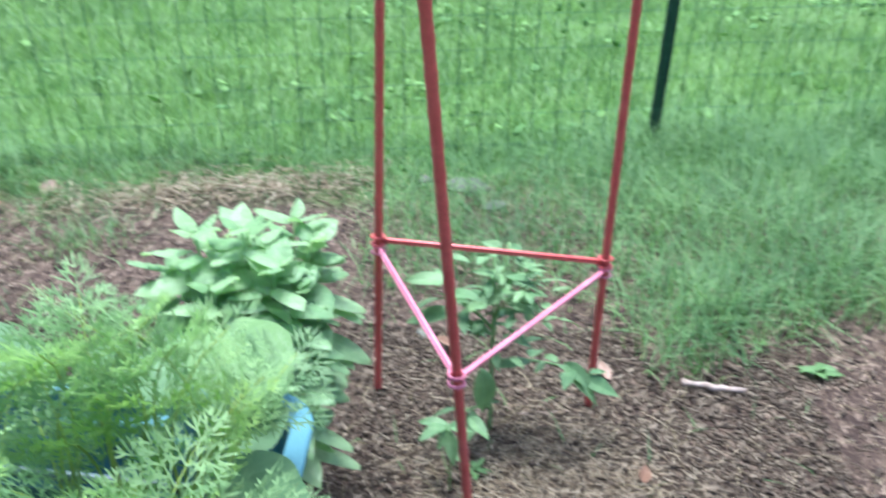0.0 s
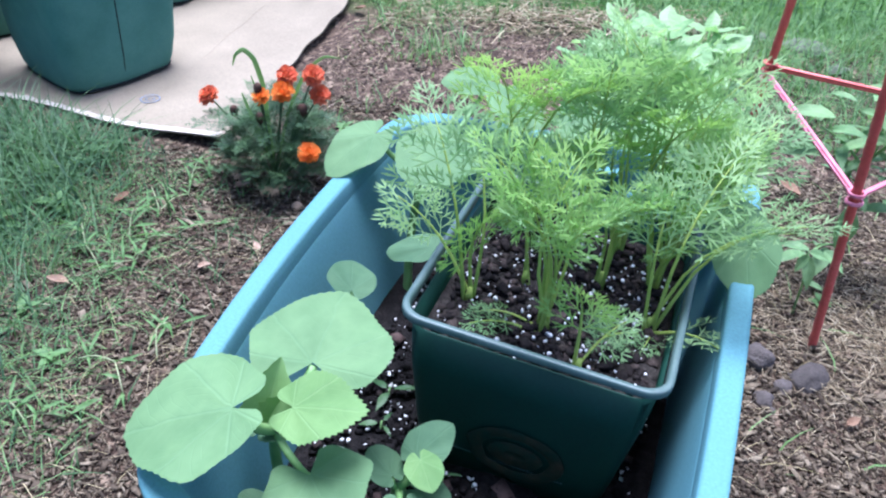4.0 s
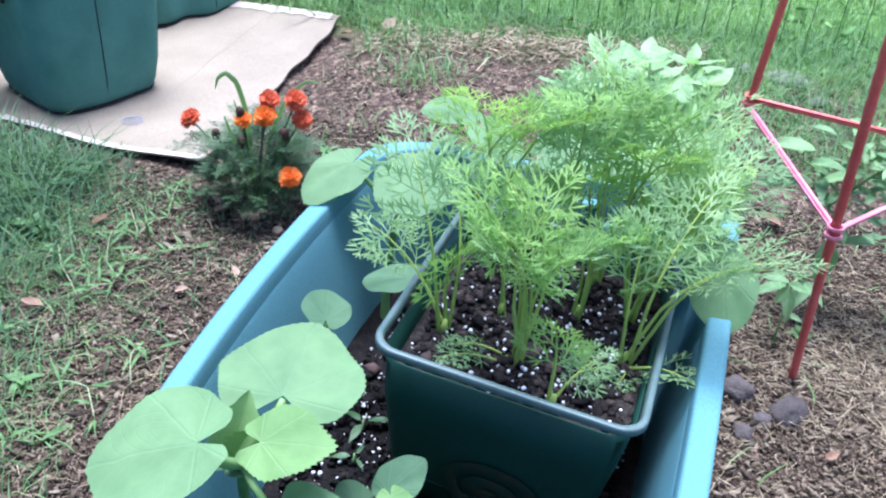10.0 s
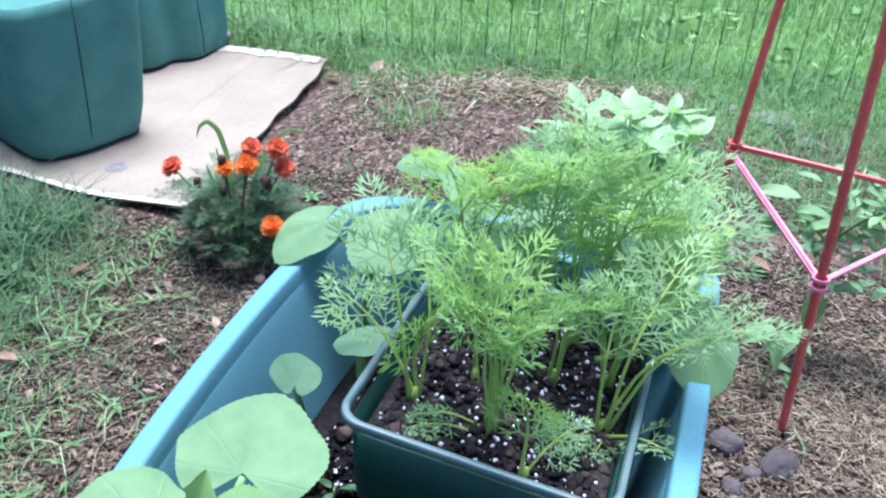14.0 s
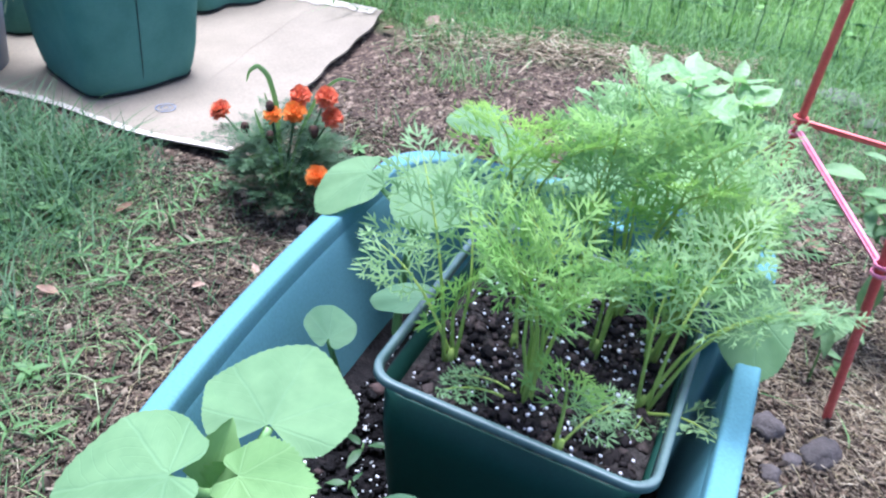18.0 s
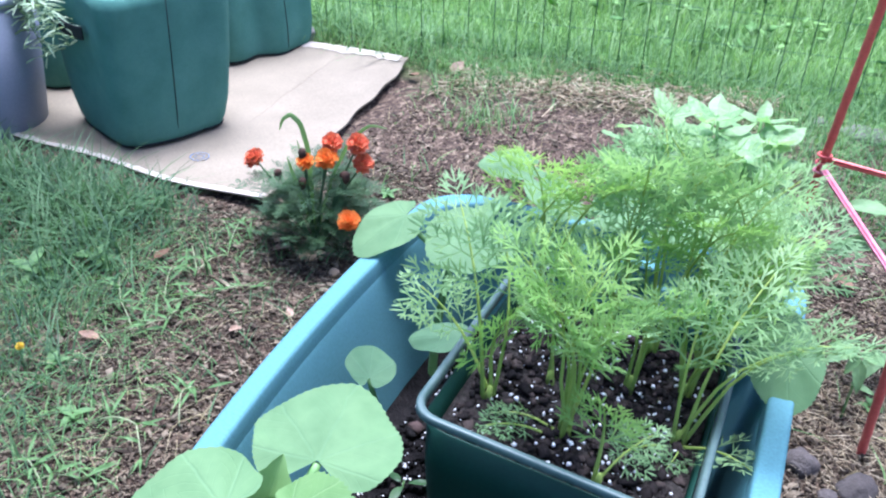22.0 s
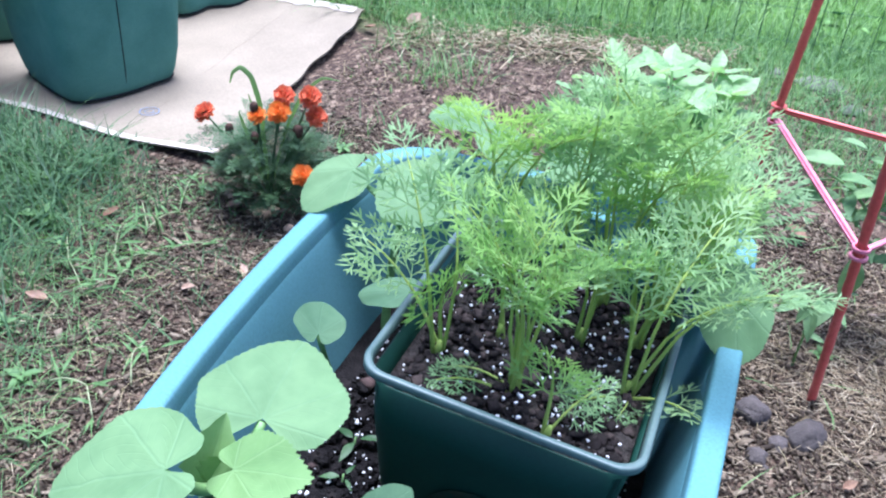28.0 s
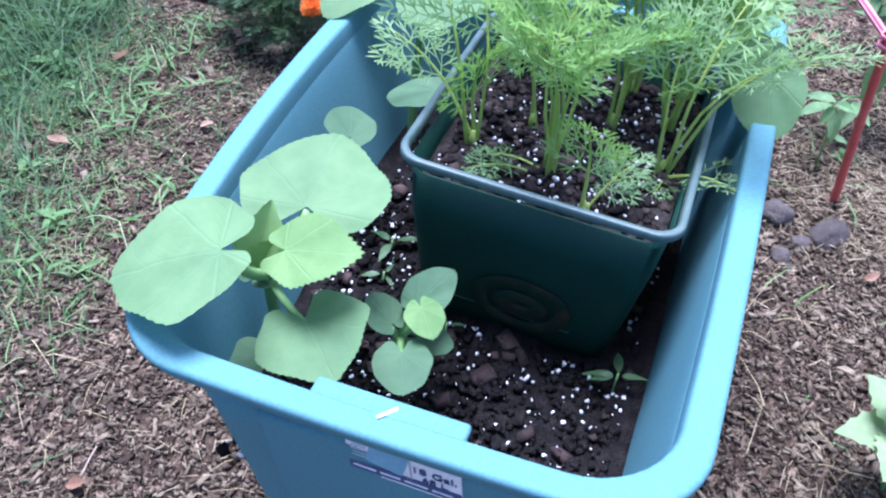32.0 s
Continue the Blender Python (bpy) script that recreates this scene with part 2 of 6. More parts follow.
M_wire = varied("green_coated_wire", ((0.3, (0.01, 0.075, 0.035)), (0.7, (0.02, 0.11, 0.05))), 50, 0.45, 0.4, 0.05)
M_post = varied("dark_green_painted_steel", ((0.3, (0.010, 0.04, 0.025)), (0.7, (0.02, 0.06, 0.038))), 30, 0.5, 0.4, 0.2, 0.001)
M_stone = varied("fieldstone", ((0.25, (0.056, 0.049, 0.043)), (0.6, (0.094, 0.081, 0.071)), (0.9, (0.165, 0.145, 0.128))), 50, 0.85, 0.25, 0.8, 0.003, 250, rand="object", rand_amount=0.15)
M_pale_stone = varied("pale_stone", ((0.25, (0.22, 0.20, 0.18)), (0.6, (0.33, 0.30, 0.27)), (0.9, (0.45, 0.42, 0.38))), 40, 0.85, 0.25, 0.8, 0.003, 250, rand="object", rand_amount=0.15)
M_pebble = varied("tan_pebble", ((0.25, (0.34, 0.235, 0.14)), (0.6, (0.46, 0.34, 0.21)), (0.9, (0.58, 0.46, 0.31))), 40, 0.85, 0.25, 0.8, 0.003, 250, rand="object", rand_amount=0.15)
M_mossy = varied("mossy_stone", ((0.25, (0.10, 0.115, 0.08)), (0.6, (0.17, 0.175, 0.135)), (0.9, (0.27, 0.26, 0.22))), 40, 0.9, 0.2, 0.8, 0.003, 250, rand="object", rand_amount=0.15)
M_dryleaf = varied("dead_leaf", ((0.25, (0.15, 0.085, 0.05)), (0.6, (0.24, 0.155, 0.10)), (0.9, (0.34, 0.25, 0.18))), 70, 0.8, 0.2, 0.5, 0.002, 250, rand="object")
M_twig = varied("weathered_wood", ((0.25, (0.17, 0.125, 0.09)), (0.6, (0.30, 0.235, 0.175)), (0.9, (0.44, 0.36, 0.29))), 90, 0.8, 0.2, 0.6, 0.002, 300, rand="object")
M_squash = leafy("squash_leaf", (0.100, 0.200, 0.080), (0.160, 0.282, 0.118), 0.72, 30, 0.3, "object", 0.12, True, (0.19, 0.34, 0.18))
# Darker copy of the squash leaf: shade on low leaves put into the colour
M_squash_shade = leafy("shade_toned_squash_leaf", (0.062, 0.140, 0.066), (0.100, 0.195, 0.092), 0.72, 30, 0.3, "object", 0.12, True, (0.16, 0.29, 0.17))
M_squash_young = leafy("young_squash_leaf", (0.125, 0.25, 0.075), (0.19, 0.33, 0.11), 0.7, 30, 0.35, "object", 0.12, True, (0.38, 0.55, 0.27))
M_petiole = leafy("squash_stalk", (0.16, 0.32, 0.10), (0.26, 0.44, 0.16), 0.5, 40, 0.15, "object", 0.15)
M_carrot = leafy("carrot_leaf", (0.20, 0.36, 0.15), (0.37, 0.55, 0.24), 0.55, 40, 0.5, "object", 0.3)
M_carrot_young = leafy("young_carrot_leaf", (0.22, 0.40, 0.10), (0.37, 0.56, 0.17), 0.55, 40, 0.45, "object", 0.3)
# Duller, darker green for the low and overhanging fronds
M_carrot_dull = leafy("dull_carrot_leaf", (0.140, 0.265, 0.105), (0.245, 0.385, 0.165), 0.6, 40, 0.4, "object", 0.3)
M_carrot_stem = leafy("carrot_stalk", (0.25, 0.37, 0.065), (0.36, 0.47, 0.10), 0.5, 40, 0.2, "object", 0.2)
M_basil = leafy("basil_leaf", (0.26, 0.45, 0.20), (0.41, 0.60, 0.30), 0.38, 90, 0.5, "object", 0.25, True, (0.38, 0.56, 0.28), 0.6)
M_pale_leaf = leafy("pale_seedling_leaf", (0.27, 0.40, 0.19), (0.42, 0.54, 0.29), 0.65, 40, 0.4, "object", 0.2)
M_grey_leaf = leafy("grey_green_leaf", (0.20, 0.33, 0.22), (0.34, 0.48, 0.33), 0.6, 50, 0.35, "object", 0.25)
M_silver_leaf = leafy("silvery_leaf", (0.30, 0.42, 0.25), (0.46, 0.58, 0.38), 0.6, 50, 0.35, "object", 0.25)
M_tomato = leafy("pepper_leaf", (0.125, 0.245, 0.095), (0.22, 0.37, 0.15), 0.5, 50, 0.3, "object", 0.25, True, (0.28, 0.44, 0.22))
M_marigold_leaf = leafy("marigold_leaf", (0.034, 0.080, 0.034), (0.090, 0.170, 0.068), 0.55, 50, 0.2, "object", 0.25)
M_petal_red = leafy("red_orange_petal", (0.68, 0.16, 0.085), (0.84, 0.28, 0.14), 0.6, 120, 0.3, "island", 0.3)
M_petal_orange = leafy("orange_petal", (0.82, 0.24, 0.035), (0.90, 0.38, 0.08), 0.6, 120, 0.3, "island", 0.3)
M_bud = varied("dried_flower_bud", ((0.3, (0.03, 0.02, 0.015)), (0.7, (0.08, 0.045, 0.03))), 80, 0.9, 0.2, 0.5)
M_grass = leafy("grass_blade", (0.070, 0.165, 0.052), (0.20, 0.355, 0.12), 0.55, 4, 0.4, "island", 0.35)
# Darker copy of the grass blade, with shade between blades put into its green
M_shade_grass = leafy("shade_toned_grass_blade", (0.030, 0.080, 0.034), (0.092, 0.185, 0.070), 0.6, 4, 0.35, "island", 0.35)
M_lawn = leafy("lawn_blade", (0.115, 0.235, 0.072), (0.28, 0.45, 0.15), 0.55, 3, 0.4, "island", 0.3)
M_clover = leafy("broad_lawn_weed", (0.13, 0.29, 0.07), (0.25, 0.45, 0.12), 0.65, 6, 0.4, "island", 0.4)
M_drygrass = leafy("dry_grass_blade", (0.22, 0.19, 0.08), (0.42, 0.36, 0.2), 0.7, 6, 0.2, "island", 0.3)
M_yellow = leafy("yellow_petal", (0.75, 0.55, 0.05), (0.88, 0.72, 0.10), 0.6, 120, 0.3, "island", 0.3)
M_sprout = leafy("sprout_leaf", (0.04, 0.10, 0.035), (0.075, 0.15, 0.055), 0.5, 50, 0.25, "object", 0.2)
# Paler than the pot wall: the rim's sky sheen is put into this colour
M_potrim = varied("sheen_toned_green_plastic", ((0.3, (0.045, 0.085, 0.076)), (0.7, (0.085, 0.130, 0.118))), 30, 0.45, 0.5, 0.1, 0.0005, 300)

# ---- builders ----
rng = np.random.default_rng(7)


def mesh_from(name, verts, faces, mat, smooth=True, uvs=None):
    me = bpy.data.meshes.new(name)
    me.from_pydata([tuple(v) for v in verts], [], faces)
    me.materials.append(mat)
    if smooth:
        me.polygons.foreach_set("use_smooth", [True] * len(me.polygons))
    if uvs is not None:
        lay = me.uv_layers.new(name="UVMap")
        idx = np.empty(len(me.loops), int)
        me.loops.foreach_get("vertex_index", idx)
        lay.data.foreach_set("uv", np.asarray(uvs, float)[idx].ravel())
    me.update()
    return me


def tri_mesh(name, verts, tris, mat, smooth=False):
    """A large mesh of triangles from arrays."""
    me = bpy.data.meshes.new(name)
    verts, tris = np.asarray(verts, np.float32), np.asarray(tris, np.int32)
    me.vertices.add(len(verts))
    me.vertices.foreach_set("co", verts.ravel())
    me.loops.add(tris.size)
    me.loops.foreach_set("vertex_index", tris.ravel())
    me.polygons.add(len(tris))
    me.polygons.foreach_set("loop_start", np.arange(0, tris.size, 3, dtype=np.int32))
    if smooth:
        me.polygons.foreach_set("use_smooth", np.ones(len(tris), bool))
    me.materials.append(mat)
    me.update(calc_edges=True)
    me.validate()
    return me


def place(name, me, parent=None, m=None, label=""):
    ob = new(name, me)
    if parent is not None:
        ob.parent = parent
    if m is not None:
        ob.matrix_basis = m
    if label:
        ob["label"] = label
    return ob


def thing(name, label, category, at=(0, 0, 0), group="", turn=0.0):
    ob = new(name)
    ob.empty_display_size = 0.05
    ob.matrix_basis = pose(*at, 0, 0, turn)
    return tagged(ob, label, category, group)


def bm_mesh(name, bm, mat, smooth=True):
    me = bpy.data.meshes.new(name)
    bm.normal_update()
    bm.to_mesh(me)
    bm.free()
    me.materials.append(mat)
    if smooth:
        me.polygons.foreach_set("use_smooth", [True] * len(me.polygons))
    return me


def part(name, bm, mat, parent, label="", smooth=True, m=None):
    return place(name, bm_mesh(name, bm, mat, smooth), parent, m, label)


def tube_data(points, radii, sides=6, cap=True):
    pts = [Vector(p) for p in points]
    if not hasattr(radii, "__len__"):
        radii = [radii] * len(pts)
    verts, faces = [], []
    ref = Vector((0.31, 0.52, 0.8))
    for i, p in enumerate(pts):
        d = (pts[min(i + 1, len(pts) - 1)] - pts[max(i - 1, 0)]).normalized()
        a = d.cross(ref)
        if a.length < 0.05:
            a = d.cross(Vector((1, 0, 0)))
        a.normalize()
        b = d.cross(a)
        for k in range(sides):
            t = 2 * math.pi * k / sides
            verts.append(p + radii[i] * (a * math.cos(t) + b * math.sin(t)))
    for i in range(len(pts) - 1):
        for k in range(sides):
            k2 = (k + 1) % sides
            faces.append((i * sides + k, i * sides + k2, (i + 1) * sides + k2, (i + 1) * sides + k))
    if cap:
        faces.append(tuple(range(sides))[::-1])
        faces.append(tuple((len(pts) - 1) * sides + k for k in range(sides)))
    return verts, faces


def tube(name, points, radii, mat, sides=6):
    v, f = tube_data(points, radii, sides)
    return mesh_from(name, v, f, mat)


def merge(pieces):
    verts, faces, n = [], [], 0
    for v, f in pieces:
        verts += list(v)
        faces += [tuple(i + n for i in q) for q in f]
        n += len(v)
    return verts, faces


def bend(a, b, sag=0.0, n=8, side=(0, 0, 1)):
    """Points from a to b, bowed by sag towards side."""
    a, b, s = Vector(a), Vector(b), Vector(side)
    return [a.lerp(b, i / n) + s * (4 * sag * (i / n) * (1 - i / n)) for i in range(n + 1)]


def round_box(size, bevel=0.004, seg=2):
    bm = bmesh.new()
    bmesh.ops.create_cube(bm, size=1)
    bmesh.ops.scale(bm, vec=size, verts=bm.verts)
    bmesh.ops.bevel(bm, geom=bm.edges[:], offset=bevel, segments=seg, affect="EDGES", profile=0.5)
    return bm


def ring_shape(hx, hy, r, z, n=6, bow=0.0, bow_x=None):
    """A rounded rectangle with sides that bow outwards; its points in order."""
    out = []
    bx = bow if bow_x is None else bow_x
    spec = ((hx - r, hy - r, 0), (-hx + r, hy - r, 90), (-hx + r, -hy + r, 180), (hx - r, -hy + r, 270))
    for q, (cx, cy, a0) in enumerate(spec):
        for k in range(n + 1):
            a = radians(a0 + 90 * k / n)
            out.append([cx + r * math.cos(a), cy + r * math.sin(a), z])
        nx, ny, _ = spec[(q + 1) % 4]
        a = radians(a0 + 90)
        p = Vector((cx + r * math.cos(a), cy + r * math.sin(a), z))
        e = Vector((nx + r * math.cos(a), ny + r * math.sin(a), z))
        for k in range(1, 10):
            out.append(list(p.lerp(e, k / 10)))
    for p in out:
        if bx:
            p[0] += math.copysign(bx, p[0]) * max(0.0, 1 - (p[1] / hy) ** 2) * min(1, abs(p[0]) / (hx * 0.8)) ** 4
        if bow:
            p[1] += math.copysign(bow, p[1]) * max(0.0, 1 - (p[0] / hx) ** 2) * min(1, abs(p[1]) / (hy * 0.8)) ** 4
    return [tuple(p) for p in out]


def loft(rings, close_top=False, close_bottom=False):
    n = len(rings[0])
    verts = [p for r in rings for p in r]
    faces = []
    for i in range(len(rings) - 1):
        for k in range(n):
            k2 = (k + 1) % n
            faces.append((i * n + k, i * n + k2, (i + 1) * n + k2, (i + 1) * n + k))
    if close_bottom:
        faces.append(tuple(range(n))[::-1])
    if close_top:
        faces.append(tuple((len(rings) - 1) * n + k for k in range(n)))
    return verts, faces


def stone_mesh(name, size, mat, seed, rough=0.16):
    bm = bmesh.new()
    bmesh.ops.create_icosphere(bm, subdivisions=3, radius=1)
    for v in bm.verts:
        n1 = noise.noise(v.co * 1.1 + Vector((seed, 0, 0)))
        n2 = noise.noise(v.co * 2.7 + Vector((0, seed, 0)))
        v.co *= 1 + rough * 1.6 * n1 + rough * 0.6 * n2
        v.co.x *= size[0] / 2
        v.co.y *= size[1] / 2
        v.co.z *= size[2] / 2
    return bm_mesh(name, bm, mat)


def gz(x, y):
    """Height of the uneven ground."""
    return (0.006 * np.sin(5.1 * x + 1.3 * y) + 0.005 * np.sin(7.3 * y - 3.1 * x + 1.0) + 0.003 * np.sin(17 * x + 2.0) * np.sin(15 * y)) * np.clip(1.6 - 0.12 * np.hypot(x, y), 0, 1) - 0.22 * np.clip(0.22 - y, 0, 0.5)


def gzf(x, y):
    return float(gz(np.float64(x), np.float64(y)))


# ---- leaves ----
def palm_leaf(name, length, width, mat, seed=0, cup=0.1, droop=0.15, lobes=5, lobe=0.08, teeth=0.018, notch=0.65, gap=(0.35, 0.35), wave=0.03, rings=9):
    """A broad leaf with palmate veins. The stalk joins at the origin, the tip lies along +x, the face looks to +z."""
    rs = random.Random(seed)
    nseg = 96
    verts, uvs, faces = [(0, 0, 0)], [(0, 0)], []
    ph, ph2 = rs.uniform(0, 6), rs.uniform(0, 6)
    for j in range(1, rings + 1):
        q = j / rings
        for i in range(nseg + 1):
            th = -math.pi + gap[0] + (2 * math.pi - gap[0] - gap[1]) * i / nseg
            c = 0.5 + 0.5 * math.cos(th)
            r = (notch * math.cos(th) + math.sqrt(1 - (notch * math.sin(th)) ** 2)) / (1 + notch)
            r *= 1 + lobe * (0.45 - 0.75 * abs(math.sin(lobes * 0.5 * th))) * (0.6 + 0.4 * c)
            ends = min(i, nseg - i) / nseg
            r *= min(1.0, 0.72 + 0.28 * (ends / 0.06) ** 0.6)
            edge = abs(((i * 0.5) % 1.0) - 0.5) * 2
            r *= 1 + (teeth * (edge - 0.5) + 0.022 * math.sin(3 * th + ph) + 0.014 * math.sin(9 * th + ph2)) * q
            x, y = length * r * q * math.cos(th), width * 0.5 * (1 + notch) * r * q * math.sin(th)
            d = r * q
            z = cup * length * d * d * (0.35 + 0.65 * abs(math.sin(th))) - droop * length * max(0, math.cos(th)) * d * d
            z += wave * length * d * d * math.sin(4 * th + ph) + 0.018 * length * math.cos(7.5 * th) * d
            verts.append((x, y, z))
            uvs.append((th / radians(48) * 2, d))
    n = nseg + 1
    for i in range(nseg):
        faces.append((0, 1 + i, 2 + i))
    for j in range(rings - 1):
        for i in range(nseg):
            a = 1 + j * n + i
            faces.append((a, a + n, a + n + 1, a + 1))
    return mesh_from(name, verts, faces, mat, True, uvs)


def oval_leaf(name, length, width, mat, seed=0, fold=0.25, droop=0.3, shape=0.75, nseg=10, pucker=0.0, teeth=0.0):
    """A pointed oval leaf with a midrib, from the origin along +x."""
    rs = random.Random(seed)
    verts, uvs, faces = [], [], []
    m = 4
    ph = rs.uniform(0, 6)
    for i in range(nseg + 1):
        s = i / nseg
        w = width / 2 * (math.sin(math.pi * s ** shape) ** 0.85) * (1 - 0.12 * s)
        w = max(w, 0.0006)
        if teeth:
            w *= 1 + teeth * (1 if i % 2 else -1)
        for k in range(-m, m + 1):
            u = k / m
            x = length * s
            z = fold * abs(u) * w - droop * length * s * s + 0.04 * length * math.sin(5 * s + ph) * u
            if pucker:
                z += pucker * math.sin(9 * s * math.pi) * math.sin(abs(u) * math.pi)
            verts.append((x, u * w, z))
            uvs.append((2.0 * u, s))
    n = 2 * m + 1
    for i in range(nseg):
        for k in range(n - 1):
            a = i * n + k
            faces.append((a, a + n, a + n + 1, a + 1))
    return mesh_from(name, verts, faces, mat, True, uvs)


def aim(at, to, up=(0, 0, 1), roll=0.0):
    """A pose at a point whose +x looks to another and whose +z keeps near up."""
    a, b = Vector(at), Vector(to)
    x = (b - a).normalized()
    y = Vector(up).cross(x)
    if y.length < 1e-4:
        y = Vector((0, 1, 0)).cross(x)
    y.normalize()
    z = x.cross(y)
    m = Matrix((x, y, z)).transposed().to_4x4()
    return Matrix.Translation(a) @ m @ pose(0, 0, 0, roll)


def frond_data(length, seed, pairs=5, spread=0.32, fine=1.0, bare=0.5, arch=70.0, lobe_len=0.017, step=0.0095):
    """A feathery leaf: a stalk along +x that arches over towards -z, with paired branches of narrow lobes."""
    rs = random.Random(seed)
    verts, faces = [], []
    side = Vector((0, 1, 0))

    def at(s):
        """Point, direction and face of the arching stalk at s."""
        p = Vector((0, 0, 0))
        n = 16
        for i in range(n):
            q = s * (i + 0.5) / n
            a = radians(arch) * max(0.0, (q - 0.25) / 0.75) ** 1.3
            p += Vector((math.cos(a), 0, -math.sin(a))) * (length * s / n)
        a = radians(arch) * max(0.0, (s - 0.25) / 0.75) ** 1.3
        return p, Vector((math.cos(a), 0, -math.sin(a))), Vector((math.sin(a), 0, math.cos(a)))

    def lobe(p, d, up, ln, w):
        s = d.cross(up)
        if s.length < 1e-5:
            return
        s.normalize()
        n = len(verts)
        lift = up * rs.uniform(-0.12, 0.18) * ln
        verts.extend((p + s * w * 0.45, p + d * ln * 0.6 + s * w + lift * 0.4, p + d * ln + lift, p + d * ln * 0.6 - s * w + lift * 0.4, p - s * w * 0.45))
        faces.append((n, n + 1, n + 2, n + 3, n + 4))

    w = 0.00098 * fine
    for i in range(pairs + 1):
        s = bare + (1 - bare) * (i / pairs) ** 0.85
        base, tan, up = at(s)
        reach = length * spread * (1 - 0.78 * (i / pairs) ** 1.1) * rs.uniform(0.85, 1.12)
        for sd in ((-1, 1) if i < pairs else (0,)):
            ang = radians(rs.uniform(48, 66)) * sd
            d = (tan * math.cos(ang) + side * math.sin(ang) + up * rs.uniform(-0.15, 0.25)).normalized()
            if sd == 0:
                reach *= 1.5
            k = max(1, int(round(reach / step)))
            across = d.cross(up).normalized()
            n = len(verts)
            verts.extend((base + across * 0.0008, base - across * 0.0008, base + d * reach))
            faces.append((n, n + 1, n + 2))
            for j in range(k + 1):
                q = base + d * reach * (0.22 + 0.78 * j / k)
                ln = lobe_len * (1.0 - 0.40 * j / k) * rs.uniform(0.75, 1.2) * min(1, 0.5 + reach / 0.04)
                for e in (-1, 1):
                    dd = (Matrix.Rotation(e * radians(rs.uniform(32, 52)), 3, up) @ d + up * rs.uniform(-0.2, 0.3)).normalized()
                    lobe(q, dd, up, ln, w)
                    for f, e2 in ((0.30, e), (0.42, -e)):
                        d3 = (Matrix.Rotation(e2 * radians(30), 3, up) @ dd + up * rs.uniform(-0.15, 0.2)).normalized()
                        lobe(q + dd * ln * f, d3, up, ln * 0.62, w * 0.9)
                if j == k:
                    lobe(q, d, up, ln * 1.2, w)
    line = [at(s)[0] for s in (0, 0.2, 0.4, 0.55, 0.7, 0.85, 1.0)]
    return verts, faces, line


def frond_mesh(name, length, seed, mat, stem_mat, pairs=5, spread=0.32, stem_r=0.0019, fine=1.0, bare=0.5, arch=70.0, lobe_len=0.017, step=0.0095):
    v, f, line = frond_data(length, seed, pairs, spread, fine, bare, arch, lobe_len, step)
    tv, tf = tube_data(line, [stem_r * (1 - 0.75 * s) for s in (0, 0.2, 0.4, 0.55, 0.7, 0.85, 1.0)], 5)
    n = len(v)
    me = mesh_from(name, list(v) + list(tv), list(f) + [tuple(i + n for i in q) for q in tf], mat, False)
    me.materials.append(stem_mat)
    me.polygons.foreach_set("material_index", [0] * len(f) + [1] * len(tf))
    return me


# ---- blades and scattered pieces ----
def blades_mesh(name, root, height, width, heading, lean, mat):
    n = len(root)
    s = np.array([0.0, 0.4, 0.75, 1.0])
    d = np.stack([np.cos(heading), np.sin(heading), np.zeros(n)], 1)
    e = np.stack([-np.sin(heading), np.cos(heading), np.zeros(n)], 1)
    v = np.empty((n, 7, 3))
    for i, q in enumerate(s):
        c = root + d * (lean * height * q ** 1.8)[:, None]
        c = c + np.array([0, 0, 1.0]) * (height * (q - 0.35 * lean * q * q))[:, None]
        w = (width * (1 - q ** 1.6) * 0.5)[:, None] * e
        if i < 3:
            v[:, 2 * i] = c - w
            v[:, 2 * i + 1] = c + w
        else:
            v[:, 6] = c
    t = np.array([(0, 1, 3), (0, 3, 2), (2, 3, 5), (2, 5, 4), (4, 5, 6)])
    tris = (t[None] + 7 * np.arange(n)[:, None, None]).reshape(-1, 3)
    return tri_mesh(name, v.reshape(-1, 3), tris, mat, True)


def flakes_mesh(name, centre, size, heading, pitch, mat):
    """Thin bevelless chips: six-sided slabs, each turned and tilted."""
    n = len(centre)
    base = np.array([(-1, -0.6, -1), (-0.7, 0.9, -1), (0.8, 1, -1), (1, -0.8, -1), (-0.85, -0.5, 1), (-0.6, 0.7, 1), (0.7, 0.75, 1), (0.9, -0.6, 1)]) * 0.5
    j = rng.normal(0, 0.10, (n, 8, 3))
    p = (base[None] + j) * size[:, None, :]
    ch, sh = np.cos(heading)[:, None], np.sin(heading)[:, None]
    cp, sp = np.cos(pitch)[:, None], np.sin(pitch)[:, None]
    x, y, z = p[..., 0], p[..., 1], p[..., 2]
    x, z = x * cp - z * sp, x * sp + z * cp
    x, y = x * ch - y * sh, x * sh + y * ch
    v = np.stack([x, y, z], -1) + centre[:, None, :]
    t = np.array([(4, 7, 6), (4, 6, 5), (0, 1, 2), (0, 2, 3), (0, 3, 7), (0, 7, 4), (1, 0, 4), (1, 4, 5), (2, 1, 5), (2, 5, 6), (3, 2, 6), (3, 6, 7)])
    tris = (t[None] + 8 * np.arange(n)[:, None, None]).reshape(-1, 3)
    return tri_mesh(name, v.reshape(-1, 3), tris, mat)


def stuff(name, me, label, category):
    return tagged(place(name, me), label, category, kind="stuff")

